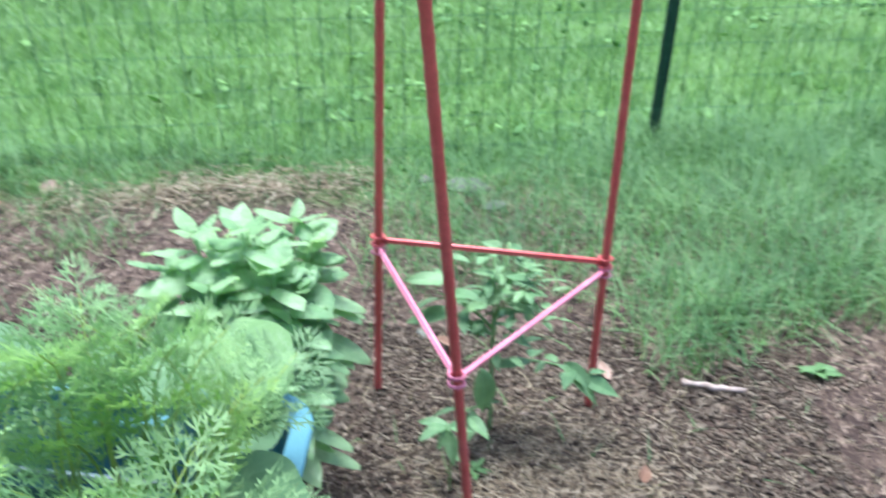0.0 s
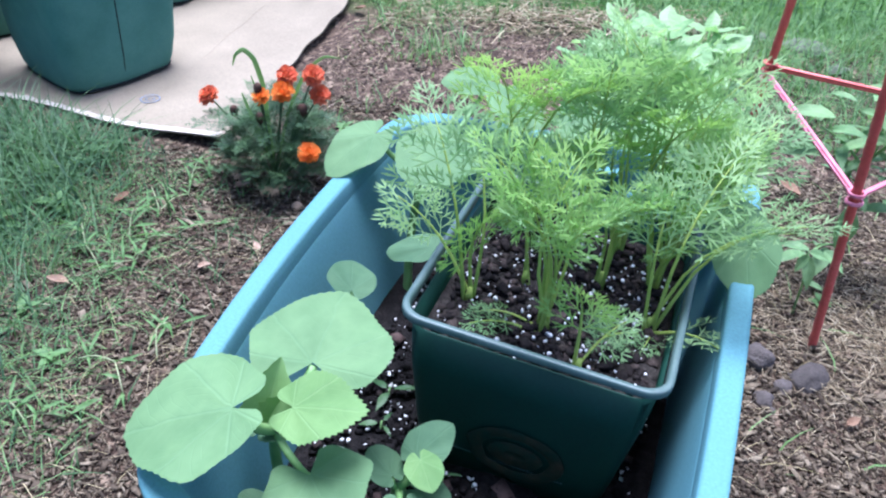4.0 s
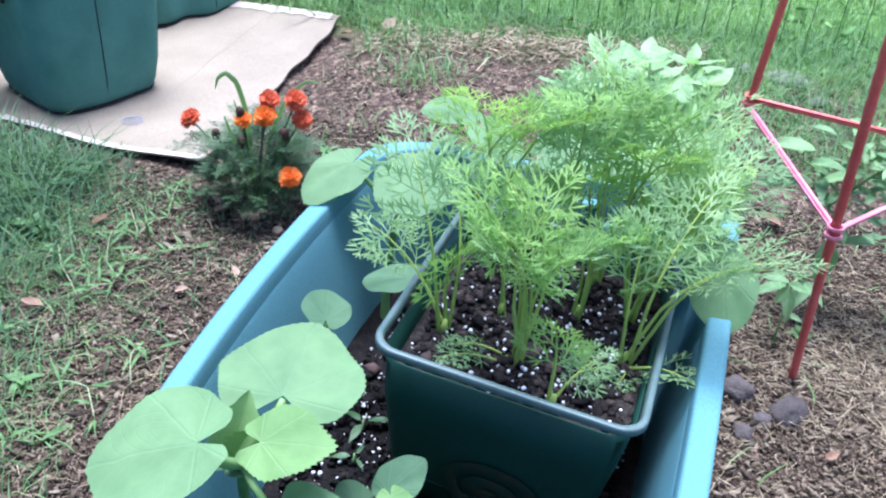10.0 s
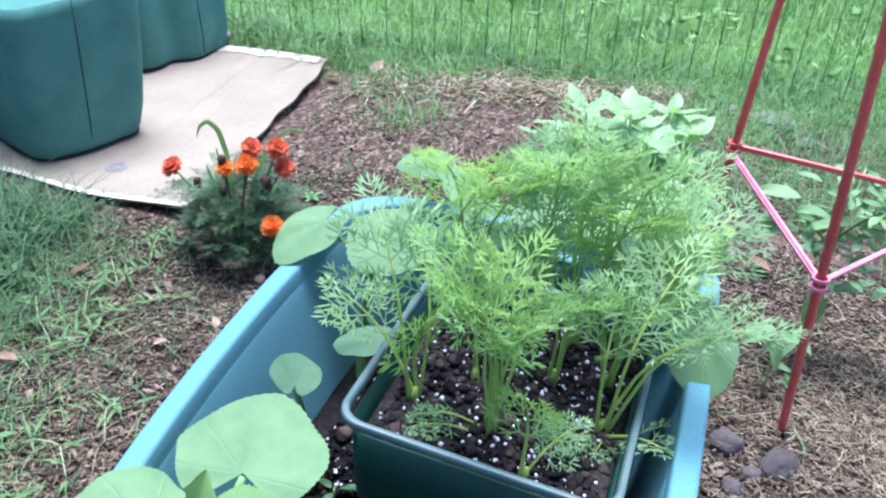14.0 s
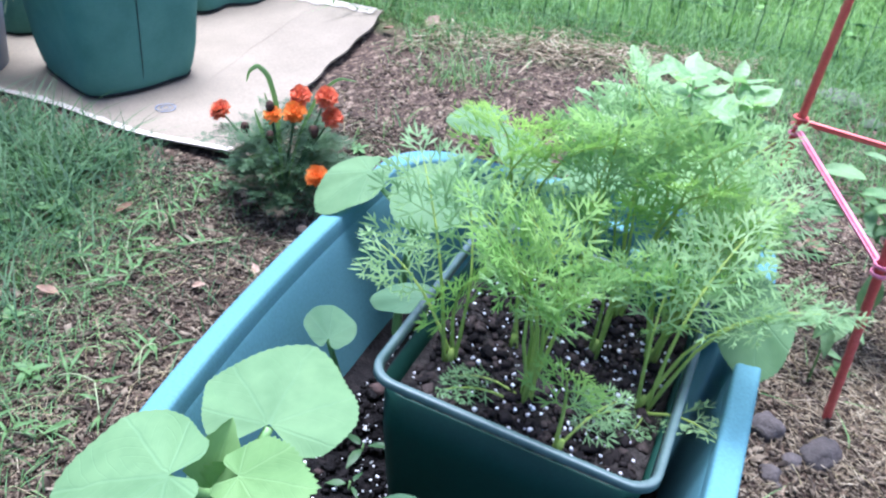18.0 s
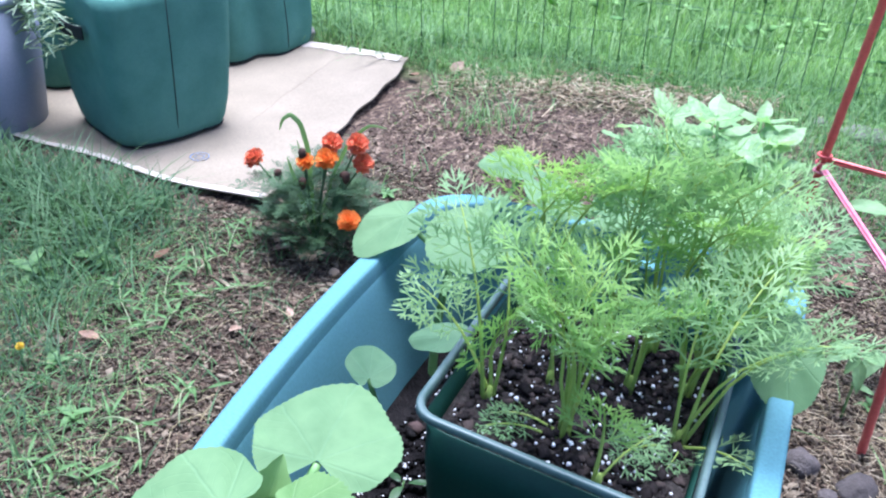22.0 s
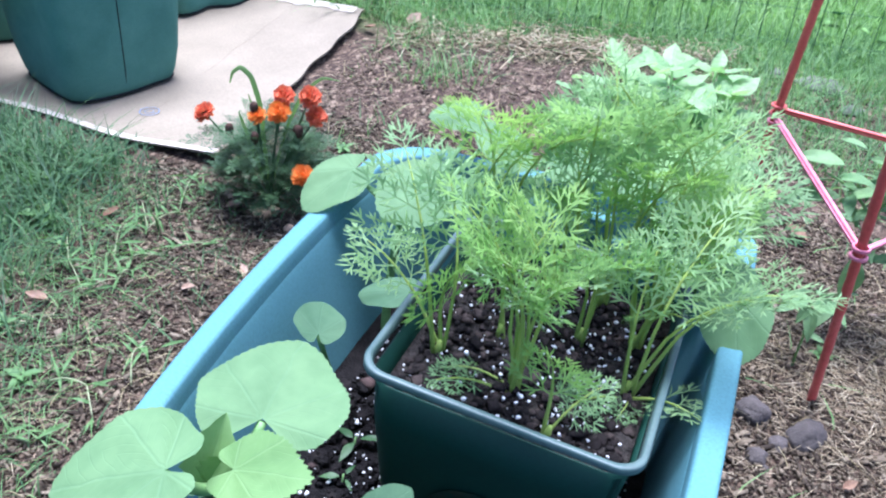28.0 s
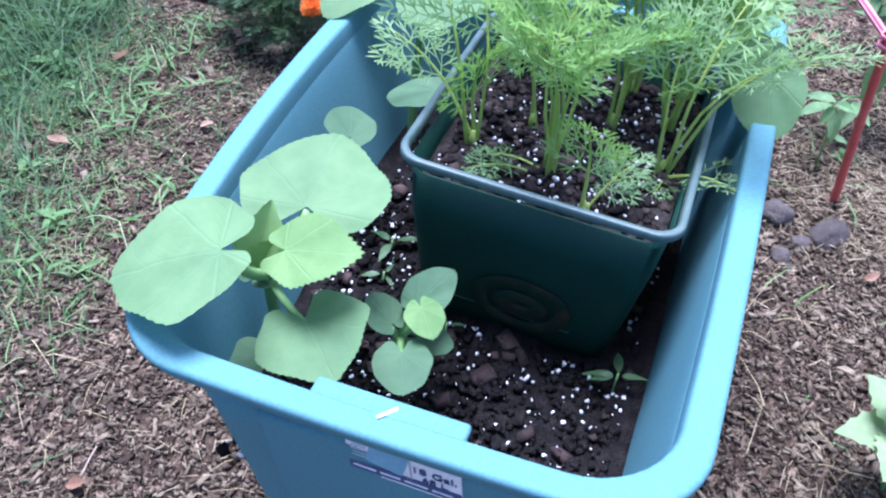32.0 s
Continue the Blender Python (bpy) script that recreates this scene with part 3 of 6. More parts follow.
# ---- ground ----
def build_ground():
    near = np.arange(-2.0, 2.6001, 0.04)
    out = np.array([3, 4, 6, 9, 14, 25, 60, 150, 500, 1500])
    xs = np.concatenate([-out[::-1], near, out])
    ys = np.concatenate([-out[::-1], np.arange(-2.0, 3.2001, 0.04), out + 1])
    X, Y = np.meshgrid(xs, ys)
    Z = gz(X, Y)
    v = np.stack([X, Y, Z], -1).reshape(-1, 3)
    nx = len(xs)
    i = (np.arange(len(ys) - 1)[:, None] * nx + np.arange(nx - 1)[None]).ravel()
    tris = np.concatenate([np.stack([i, i + 1, i + nx + 1], 1), np.stack([i, i + nx + 1, i + nx], 1)])
    g = place("ground", tri_mesh("ground", v, tris, M_ground, True))
    tagged(g, "dark shredded bark mulch running out into green lawn", "ground", kind="structure")


build_ground()


def fence_y(x):
    return 2.40 + 0.165 * x


def fence_gap(x, y):
    return y - fence_y(x)


def scatter(n, x0, x1, y0, y1):
    return np.stack([rng.uniform(x0, x1, n), rng.uniform(y0, y1, n)], 1)


def blob(p, cx, cy, rx, ry):
    return np.exp(-(((p[:, 0] - cx) / rx) ** 2 + ((p[:, 1] - cy) / ry) ** 2))


def patchy(p, f=4.0, seed=0.0):
    x, y = p[:, 0] * f, p[:, 1] * f
    return 0.5 + 0.25 * np.sin(x * 1.7 + seed + np.sin(y * 1.3)) + 0.25 * np.sin(y * 2.1 - seed + 1.7 * np.sin(x * 0.9))


def clear_of_things(p):
    """False on the tote and on the cardboard sheet."""
    tote = (np.abs(p[:, 0]) < 0.19) & (p[:, 1] > 0.03) & (p[:, 1] < 0.58)
    card = (p[:, 0] < -0.83) & (p[:, 0] > -2.0) & (p[:, 1] > 1.105) & (p[:, 1] < 2.07)
    return ~(tote | card)


def grass_cover(p):
    x, y = p[:, 0], p[:, 1]
    d = np.zeros(len(p))
    d = np.maximum(d, 0.95 * np.clip((fence_gap(x, y) + 0.34 + 0.10 * np.sin(6 * x)) / 0.22, 0, 1))
    right = np.clip((x - 0.62) / 0.15, 0, 1) * np.clip((y - 1.30 - 0.1 * np.sin(7 * x)) / 0.15, 0, 1)
    d = np.maximum(d, 1.7 * right * (0.45 + 0.55 * patchy(p, 5.0, 0.9)) * np.clip((1.45 - x) / 0.3, 0.35, 1))
    d = np.maximum(d, 0.95 * np.clip((x - 0.06) / 0.12, 0, 1) * np.clip((y - 1.52) / 0.2, 0, 1))
    d = np.maximum(d, 2.2 * np.clip((-0.92 - x + 0.18 * (y - 0.95)) / 0.12, 0, 1) * np.clip((y - 0.78) / 0.1, 0, 1) * np.clip((1.11 - y) / 0.03, 0, 1))
    d = np.maximum(d, 1.7 * (0.35 + 0.65 * patchy(p, 5.0, 0.4)) * np.clip((-0.57 - 0.28 * y - x) / 0.16, 0, 1) * np.clip((y + 0.1) / 0.3, 0, 1) * np.clip((1.1 - y) / 0.1, 0, 1))
    d = np.maximum(d, 0.75 * blob(p, -0.57, 1.80, 0.11, 0.09))
    d = np.maximum(d, 0.16 * blob(p, -0.68, 0.60, 0.25, 0.25))
    d = np.maximum(d, 0.12 * blob(p, -0.75, 0.95, 0.15, 0.10))
    d = np.maximum(d, 0.20 * patchy(p, 7.0, 1.4) ** 1.5 * np.clip((-0.42 - x) / 0.2, 0, 1) * np.clip((y + 0.2) / 0.2, 0, 1))
    d = np.maximum(d, 0.6 * patchy(p, 9.0, 2.6) ** 2 * np.clip((-0.46 - x) / 0.15, 0, 1) * np.clip((y - 0.15) / 0.2, 0, 1) * np.clip((1.0 - y) / 0.2, 0, 1))
    d = np.maximum(d, 0.02)
    return d


def build_grass():
    # thick lawn past the fence
    p = scatter(100000, -3.4, 3.0, 1.9, 6.6)
    keep = rng.random(len(p)) < np.clip((fence_gap(p[:, 0], p[:, 1]) + 0.05) / 0.2, 0, 1) * np.clip(1.15 - 0.16 * (p[:, 1] - 2.4), 0.3, 1)
    p = p[keep]
    n = len(p)
    root = np.c_[p, gz(p[:, 0], p[:, 1]) - 0.004]
    grow = 0.75 + 0.5 * patchy(p, 2.0, 2.0)
    h = rng.uniform(0.05, 0.115, n) * grow
    me = blades_mesh("lawn", root, h, rng.uniform(0.003, 0.0065, n) * (1 + 0.12 * (p[:, 1] - 2.2)), rng.uniform(0, 6.283, n), rng.uniform(0.1, 1.1, n), M_lawn)
    stuff("lawn", me, "bright green mown lawn grass behind the wire fence", "grass")
    # broad weeds in the lawn
    p = scatter(3500, -3.2, 3.0, 2.1, 6.2)
    p = p[(fence_gap(p[:, 0], p[:, 1]) > 0.05) & (rng.random(len(p)) < patchy(p, 1.6, 1.0) ** 2.5)]
    n = len(p)
    c = np.c_[p, gz(p[:, 0], p[:, 1]) + rng.uniform(0.035, 0.075, n)]
    s = rng.uniform(0.025, 0.055, n)
    me = flakes_mesh("lawn_weed", c, np.stack([s, s * 0.8, np.full(n, 0.0012)], 1), rng.uniform(0, 6.28, n), rng.normal(0, 0.5, n), M_clover)
    stuff("lawn_weed", me, "yellow-green broad-leaved weeds among the lawn grass", "weeds")
    # garden side: tall tufts and thin runners
    p = scatter(150000, -2.3, 2.3, -0.5, 2.9)
    p = p[(rng.random(len(p)) < grass_cover(p) * 0.55) & clear_of_things(p) & (fence_gap(p[:, 0], p[:, 1]) < 0.15)]
    n = len(p)
    root = np.c_[p, gz(p[:, 0], p[:, 1]) - 0.004]
    tall = 1 + 1.3 * patchy(p, 6.0, 2.2) * np.clip((p[:, 0] - 0.6) / 0.2, 0, 1) * np.clip((p[:, 1] - 1.3) / 0.2, 0, 1)
    sparse = grass_cover(p) < 0.2
    clump = np.clip((-0.86 - p[:, 0]) / 0.1, 0, 1) * np.clip((p[:, 1] - 0.7) / 0.1, 0, 1)
    h = rng.uniform(0.045, 0.12, n) * tall * (1 + 0.45 * clump) * np.where((p[:, 0] < -0.85) & (p[:, 1] > 1.00) & (p[:, 1] < 1.2), 0.42, 1.0) * np.where(sparse, 0.55, 1.0)
    wide, turn, lean = rng.uniform(0.0020, 0.0044, n) * (1 + 0.4 * clump), rng.uniform(0, 6.283, n), rng.uniform(0.3, 1.7, n)
    # blades on the left take the green that has shade mixed in
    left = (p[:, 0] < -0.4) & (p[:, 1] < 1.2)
    for sel, mat, label in ((left, M_shade_grass, "deep green unmown grass, shade put into its colour, growing in front of the cardboard"), (~left, M_grass, "unmown green grass tufts growing along the wire fence")):
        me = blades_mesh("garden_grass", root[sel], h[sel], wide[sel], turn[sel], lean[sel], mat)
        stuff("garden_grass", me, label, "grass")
    # fine short blades creeping into the mulch
    p = scatter(9000, -1.15, -0.42, 0.1, 1.05)
    p = p[rng.random(len(p)) < np.clip((-0.44 - 0.22 * p[:, 1] - p[:, 0]) / 0.25, 0, 1) * (0.25 + 0.75 * patchy(p, 11.0, 0.7))]
    n = len(p)
    root = np.c_[p, gz(p[:, 0], p[:, 1]) + 0.002]
    me = blades_mesh("short_grass", root, rng.uniform(0.014, 0.04, n), rng.uniform(0.0014, 0.003, n), rng.uniform(0, 6.283, n), rng.uniform(0.8, 2.2, n), M_grass)
    stuff("short_grass", me, "fine short grass blades creeping over the mulch", "grass")
    # dry blades lying in it
    p = scatter(6500, -1.5, 1.3, -0.3, 2.4)
    p = p[clear_of_things(p) & (rng.random(len(p)) < 0.25 + grass_cover(p) * 0.6)]
    n = len(p)
    root = np.c_[p, gz(p[:, 0], p[:, 1]) + 0.004]
    me = blades_mesh("dry_grass", root, rng.uniform(0.015, 0.05, n), rng.uniform(0.0009, 0.0018, n), rng.uniform(0, 6.283, n), rng.uniform(1.6, 2.4, n), M_drygrass)
    stuff("dry_grass", me, "dry straw-coloured grass lying over the mulch", "grass")


build_grass()


def build_mulch():
    p = scatter(80000, -1.9, 1.7, -0.9, 2.35)
    q = scatter(125000, -0.95, 0.95, -0.1, 1.45)
    p = np.concatenate([p, q])
    near = (p[:, 0] > -1.1) & (p[:, 0] < 1.1)
    p = p[clear_of_things(p) & near & (rng.random(len(p)) > grass_cover(p) * 0.9)]
    n = len(p)
    ln = np.exp(rng.normal(math.log(0.0060), 0.55, n)).clip(0.0028, 0.034)
    sz = np.stack([ln, ln * rng.uniform(0.2, 0.5, n), rng.uniform(0.0012, 0.0035, n)], 1)
    c = np.c_[p, gz(p[:, 0], p[:, 1]) + rng.uniform(0.0, 0.008, n)]
    stuff("bark_mulch", flakes_mesh("bark_mulch", c, sz, rng.uniform(0, 6.28, n), rng.normal(0, 0.3, n), M_chip), "dark brown bark mulch chips lying on the garden bed", "mulch")
    p = scatter(4800, -1.2, 1.2, -0.6, 2.3)
    extra = np.stack([rng.normal(0.46, 0.12, 2600), rng.normal(0.96, 0.11, 2600)], 1)
    p = np.concatenate([p, extra])
    p = p[clear_of_things(p)]
    n = len(p)
    sz = np.stack([rng.uniform(0.010, 0.038, n), rng.uniform(0.0006, 0.0012, n), rng.uniform(0.0005, 0.0009, n)], 1)
    c = np.c_[p, gz(p[:, 0], p[:, 1]) + rng.uniform(0.004, 0.012, n)]
    stuff("straw", flakes_mesh("straw", c, sz, rng.uniform(0, 6.28, n), rng.normal(0, 0.15, n), M_straw), "pale dry straw and pine needles scattered on the mulch", "straw")


build_mulch()


def build_hay():
    n = 1100
    x = rng.uniform(-0.80, 0.10, n)
    p = np.stack([x, 2.14 + 0.26 * (x + 0.35) + rng.normal(0, 0.06, n)], 1)
    sz = np.stack([rng.uniform(0.02, 0.075, n), rng.uniform(0.0016, 0.0038, n), rng.uniform(0.0008, 0.002, n)], 1)
    c = np.c_[p, gz(p[:, 0], p[:, 1]) + rng.uniform(0.006, 0.022, n)]
    stuff("hay", flakes_mesh("hay", c, sz, rng.uniform(0, 6.28, n), rng.normal(0, 0.2, n), M_straw), "pale dead grass lying where the mulch meets the lawn", "straw")


build_hay()


# ---- wire fence ----
def build_fence():
    f = thing("wire_fence", "green plastic-coated welded wire garden fence standing in grass", "fence", (0, fence_y(0), 0), turn=math.degrees(math.atan(0.165)))
    lean = pose(0, 0, 0, 7)
    up = tube("vertical_wire", [(0, 0, -0.02), (0, 0, 0.95)], 0.0014, M_wire, 5)
    for k in range(-43, 35):
        place("vertical_wire", up, f, lean @ pose(k * 0.076 + 0.003 * math.sin(k * 2.3), 0, 0, 0, 0.5 * math.sin(k * 1.7), 0))
    flat = tube("horizontal_wire", [(-3.25, 0, 0), (2.6, 0, 0)], 0.0007, M_wire, 5)
    for k in range(10):
        place("horizontal_wire", flat, f, lean @ pose(0, 0.0018, 0.03 + 0.1 * k, 0, 0.15 * math.sin(k), 0))
    for x in (0.925, -1.65):
        bm = bmesh.new()
        prof = [(-0.019, 0.010), (-0.015, 0.013), (-0.010, 0.0), (0.010, 0.0), (0.015, 0.013), (0.019, 0.010), (0.013, -0.004), (-0.013, -0.004)]
        lo = [bm.verts.new((px, py + 0.008, -0.25)) for px, py in prof]
        hi = [bm.verts.new((px, py + 0.008, 1.15)) for px, py in prof]
        for i in range(len(prof)):
            j = (i + 1) % len(prof)
            bm.faces.new((lo[i], lo[j], hi[j], hi[i]))
        bm.faces.new(hi)
        bm.faces.new(lo[::-1])
        part("post", bm, M_post, f, "dark green steel u-shaped fence post", False, lean @ pose(x, 0.004, 0))


build_fence()

# ---- storage tote ----
TOTE = (-0.003, 0.3045)
TOTE_Y = TOTE[1]


def tote_ring(z, inset, bow):
    """The tote's outline at a height: narrower at the near end, one long wall bowed further out than the other."""
    hx, hy = 0.191 - inset, 0.3125 - inset
    out = []
    for x, y, zz in ring_shape(hx, hy, 0.058 - inset * 0.4, z, 9, 0.004, 0.0):
        s = y / hy
        side = min(1, abs(x) / (hx * 0.8)) ** 4 * max(0.0, 1 - s * s) * bow / 0.024
        if x < 0:
            x = x * (1 + 0.085 * s - 0.028 * max(0.0, -s) ** 3) - 0.0195 * side
        else:
            x = x * (1 + 0.011 / 0.191 + 0.012 * s) + 0.006 * side
        out.append((x, y + 0.011 * max(0.0, -s) ** 2 * (0.5 - 0.5 * x / hx), zz))
    return out


def build_tote():
    t = thing("storage_tote", "turquoise plastic storage tote used as a planter, sides bowed out", "tote", (TOTE[0], TOTE_Y, 0))
    ring = tote_ring

    outer = [ring(-0.120, 0.085, 0.002), ring(-0.045, 0.075, 0.002), ring(0.012, 0.068, 0.003), ring(0.2, 0.046, 0.010), ring(0.33, 0.029, 0.018), ring(0.405, 0.017, 0.023)]
    inner = [ring(0.403, 0.0186, 0.0238), ring(0.4015, 0.0193, 0.0238), ring(0.3995, 0.0199, 0.0236), ring(0.398, 0.0203, 0.0234), ring(0.38, 0.0232, 0.0222), ring(0.33, 0.0318, 0.018), ring(0.2, 0.049, 0.010), ring(-0.03, 0.076, 0.002)]
    v, f = loft(outer + inner, True, True)
    place("body", mesh_from("body", v, f, M_tote), t)
    rim = [ring(z, i, 0.024) for z, i in ((0.4, 0.0195), (0.4055, 0.0175), (0.4058, 0.0025), (0.4066, 0.0005), (0.408, 0), (0.415, -0.0025), (0.418, -0.0022), (0.4196, -0.0008), (0.42, 0.0012), (0.42, 0.003), (0.42, 0.0135), (0.4197, 0.0152), (0.4186, 0.0166), (0.4165, 0.0174), (0.41, 0.0186), (0.402, 0.0193), (0.4003, 0.01945), (0.4, 0.0195))]
    v, f = loft(rim)
    n = len(rim[0])
    place("rim", mesh_from("rim", v, f, M_tote), t, None, "folded pale turquoise rim")
    # stepped panels on the long and short walls
    for x, y, turn, w in ((0.035, -0.2735, 0, 0.222), (0.0, 0.2775, 180, 0.17)):
        bm = round_box((w, 0.010, 0.25), 0.004)
        part("wall_panel", bm, M_tote, t, "", True, pose(x, y + 0.0040 * (1 if turn == 0 else -1), 0.250, 8 if turn == 0 else -8, 0, 0))
    # hand grips folded in at both ends
    for y, s in ((-0.2805, 1), (0.2855, -1)):
        g = part("hand_grip", round_box((0.104, 0.018, 0.007), 0.003, 3), M_tote, t, "moulded hand grip inside the rim", True, pose(0.014 if s > 0 else 0.010, y + 0.002 * s, 0.3985, 3 * s, 0, -1.7 if s > 0 else 0))
        part("ledge", round_box((0.098, 0.004, 0.022), 0.0015), M_tote, g, "", True, pose(0, 0.006 * s, -0.014))
    # white scuff on the rim
    bm = round_box((0.014, 0.0022, 0.0010), 0.0005, 1)
    part("scuff", bm, M_label, t, "short white scrape mark", False, pose(0.021, -0.2945, 0.4212, 0, 0, 48))
    # paper label on the near wall, cut by the rim
    lab = part("label", round_box((0.078, 0.0012, 0.054), 0.0004, 1), M_label, t, "white and blue product label reading 18 Gal. 68 L", False, pose(0.028, -0.2905, 0.366, 7.5, 0, -1.6))
    part("label_band", round_box((0.078, 0.0008, 0.011), 0.0002, 1), M_label_dark, lab, "navy band", False, pose(0, -0.0009, -0.018))
    part("label_picture", round_box((0.026, 0.0008, 0.034), 0.0002, 1), M_label_blue, lab, "blue picture panel", False, pose(-0.010, -0.0009, 0.006, 0, 14, 0))
    part("label_picture", round_box((0.030, 0.0007, 0.013), 0.0002, 1), M_label_blue, lab, "teal picture panel", False, pose(0.022, -0.0009, 0.0190))
    part("label_edge", round_box((0.0012, 0.0008, 0.038), 0.0002, 1), M_label_grey, lab, "", False, pose(0.005, -0.00095, 0.006))
    for k in range(5):
        part("text_line", round_box((0.012 - 0.002 * (k % 2), 0.0008, 0.0014), 0.0002, 1), M_label_grey, lab, "", False, pose(-0.030, -0.0009, 0.012 - 0.004 * k))
    for k in range(4):
        part("text_line", round_box((0.016 - 0.002 * (k % 2), 0.0008, 0.0016), 0.0002, 1), M_label, lab, "", False, pose(-0.028 + 0.018 * k, -0.0014, -0.018))
    for word, z, sz in (("18 Gal.", -0.002, 0.0108), ("68 L", -0.0115, 0.0098)):
        cu = bpy.data.curves.new("text", "FONT")
        cu.body = word
        cu.size = sz
        cu.align_x = "CENTER"
        cu.extrude = 0.0003
        cu.materials.append(M_label_dark)
        tx = new("text", cu)
        tx.parent = lab
        tx.matrix_basis = pose(0.021, -0.0012, z, 90, 0, 0)
    return t


build_tote()
SOIL_Z = 0.255


def soil_sheet(name, hx, hy, z, cx, cy, turn, r, label, seed, amp=0.008, skirt=0.05, mat=None, edge=None, tilt=0.0):
    """A lumpy filled surface with a rounded-rectangle outline."""
    verts, faces = [], []
    edge = edge or ring_shape(hx, hy, r, 0, 5)
    rings = 16
    n = len(edge)
    for j in range(rings + 1):
        q = j / rings
        for p in edge:
            x, y = p[0] * q, p[1] * q
            h = amp * (noise.noise(Vector((x * 22, y * 22, seed))) + 0.6 * noise.noise(Vector((x * 60, y * 60, seed))))
            verts.append((x, y, h))
    for p in edge:
        verts.append((p[0], p[1], -skirt))
    for j in range(rings + 1):
        for k in range(n):
            k2 = (k + 1) % n
            faces.append((j * n + k, j * n + k2, (j + 1) * n + k2, (j + 1) * n + k))
    ob = place(name, mesh_from(name, verts, [f[::-1] for f in faces], mat or M_soil), None, pose(cx, cy, z, 0, tilt, turn))
    return tagged(ob, label, "soil", kind="stuff")


SOIL_TILT = 4.0
soil_sheet("tote_soil", 0.15, 0.26, SOIL_Z, TOTE[0], TOTE_Y, 0, 0.05, "dark moist potting soil filling the tote", 3.0, 0.008, 0.012, None, tote_ring(0.0, 0.0405, 0.015), SOIL_TILT)


def crumbs(name, n, hx, hy, z, cx, cy, turn, mat, lo, hi, label, category, flat=0.6, skip=None, tilt=0.0):
    p = np.stack([rng.uniform(-hx, hx, n), rng.uniform(-hy, hy, n)], 1)
    a = radians(turn)
    q = np.stack([cx + p[:, 0] * math.cos(a) - p[:, 1] * math.sin(a), cy + p[:, 0] * math.sin(a) + p[:, 1] * math.cos(a)], 1)
    if skip is not None:
        q = q[skip(q)]
    n = len(q)
    s = np.exp(rng.uniform(math.log(lo), math.log(hi), n))
    sz = np.stack([s, s * rng.uniform(0.55, 1.0, n), s * rng.uniform(0.3, flat, n)], 1)
    c = np.c_[q, z - math.tan(radians(tilt)) * (q[:, 0] - cx) + rng.uniform(-0.001, 0.006, n)]
    stuff(name, flakes_mesh(name, c, sz, rng.uniform(0, 6.28, n), rng.normal(0, 0.35, n), mat), label, category)


# ---- square nursery pot ----
POT = (0.047, 0.347)
POT_TURN = -0.5
POT_TILT = 5.3
POT_Z = 0.431
POT_H = 0.1113
POT_LONG = 1.145


def build_pot():
    t = thing("square_nursery_pot", "dark green square plastic nursery pot standing on soil inside the tote", "pot")
    h = POT_Z - (SOIL_Z - 0.03)
    t.matrix_basis = pose(POT[0], POT[1], POT_Z, 0, POT_TILT, POT_TURN) @ pose(0, 0, -h)

    def ring(z, half, r):
        return ring_shape(half, half + POT_H * (POT_LONG - 1), r, z, 6)

    outer = [ring(0, POT_H - 0.030, 0.014), ring(h * 0.35, POT_H - 0.020, 0.016), ring(h * 0.7, POT_H - 0.011, 0.018), ring(h - 0.016, POT_H - 0.007, 0.024)]
    inner = [ring(h - 0.016, POT_H - 0.0085, 0.018), ring(h * 0.7, POT_H - 0.0125, 0.017), ring(0.01, POT_H - 0.031, 0.013)]
    v, f = loft(outer + inner, True, True)
    place("body", mesh_from("body", v, f, M_pot), t)
    rim = [ring(h - 0.0075, POT_H - 0.006, 0.018), ring(h - 0.0075, POT_H - 0.001, 0.021), ring(h - 0.0065, POT_H, 0.0215), ring(h - 0.0012, POT_H, 0.022), ring(h - 0.0002, POT_H - 0.0007, 0.0215), ring(h, POT_H - 0.0018, 0.021), ring(h, POT_H - 0.0042, 0.020), ring(h - 0.0006, POT_H - 0.0052, 0.019), ring(h - 0.006, POT_H - 0.0072, 0.017)]
    v, f = loft(rim)
    n, k = len(rim[0]), (len(rim) - 1) * len(rim[0])
    f += [(k + i, k + (i + 1) % n, (i + 1) % n, i) for i in range(n)]
    place("rim", mesh_from("rim", v, f, M_potrim), t, None, "thick rolled rim, made paler to stand in for sky sheen")
    # moulded round mark on the near wall: a worn ring round a worn middle
    def oval(rx, rz, y, seed):
        return [(rx * (1 + 0.10 * noise.noise(Vector((2 * math.cos(q), 2 * math.sin(q), seed)))) * math.cos(q), y, rz * (1 + 0.10 * noise.noise(Vector((2 * math.cos(q), 2 * math.sin(q), seed + 3)))) * math.sin(q)) for q in np.linspace(0, 2 * math.pi, 33)[:-1]]

    on_wall = pose(0.006, -(POT_H * POT_LONG - 0.0185) - 0.0012, h * 0.36, 7)
    for loops, closed in (([oval(0.044, 0.034, 0, 1), oval(0.043, 0.033, -0.0006, 1), oval(0.031, 0.023, -0.0006, 2), oval(0.030, 0.022, 0, 2)], False), ([oval(0.025, 0.016, 0, 5), oval(0.024, 0.015, -0.0006, 5), oval(0.010, 0.005, -0.0008, 6)], True)):
        v, f = loft(loops, False, closed)
        place("moulded_mark", mesh_from("moulded_mark", v, f, M_potlogo), t, on_wall, "faint brownish worn moulded mark")
    # stitched-looking row of pale dashes low on the wall
    dash = mesh_from("dash", *tube_data([(-0.0011, 0, 0), (0.0011, 0, 0)], 0.0006, 4), M_potrim)
    for k in range(34):
        place("dash", dash, t, pose(-0.062 + 0.0034 * k, -(POT_H * POT_LONG - 0.0224) - 0.0004, 0.055, 8))


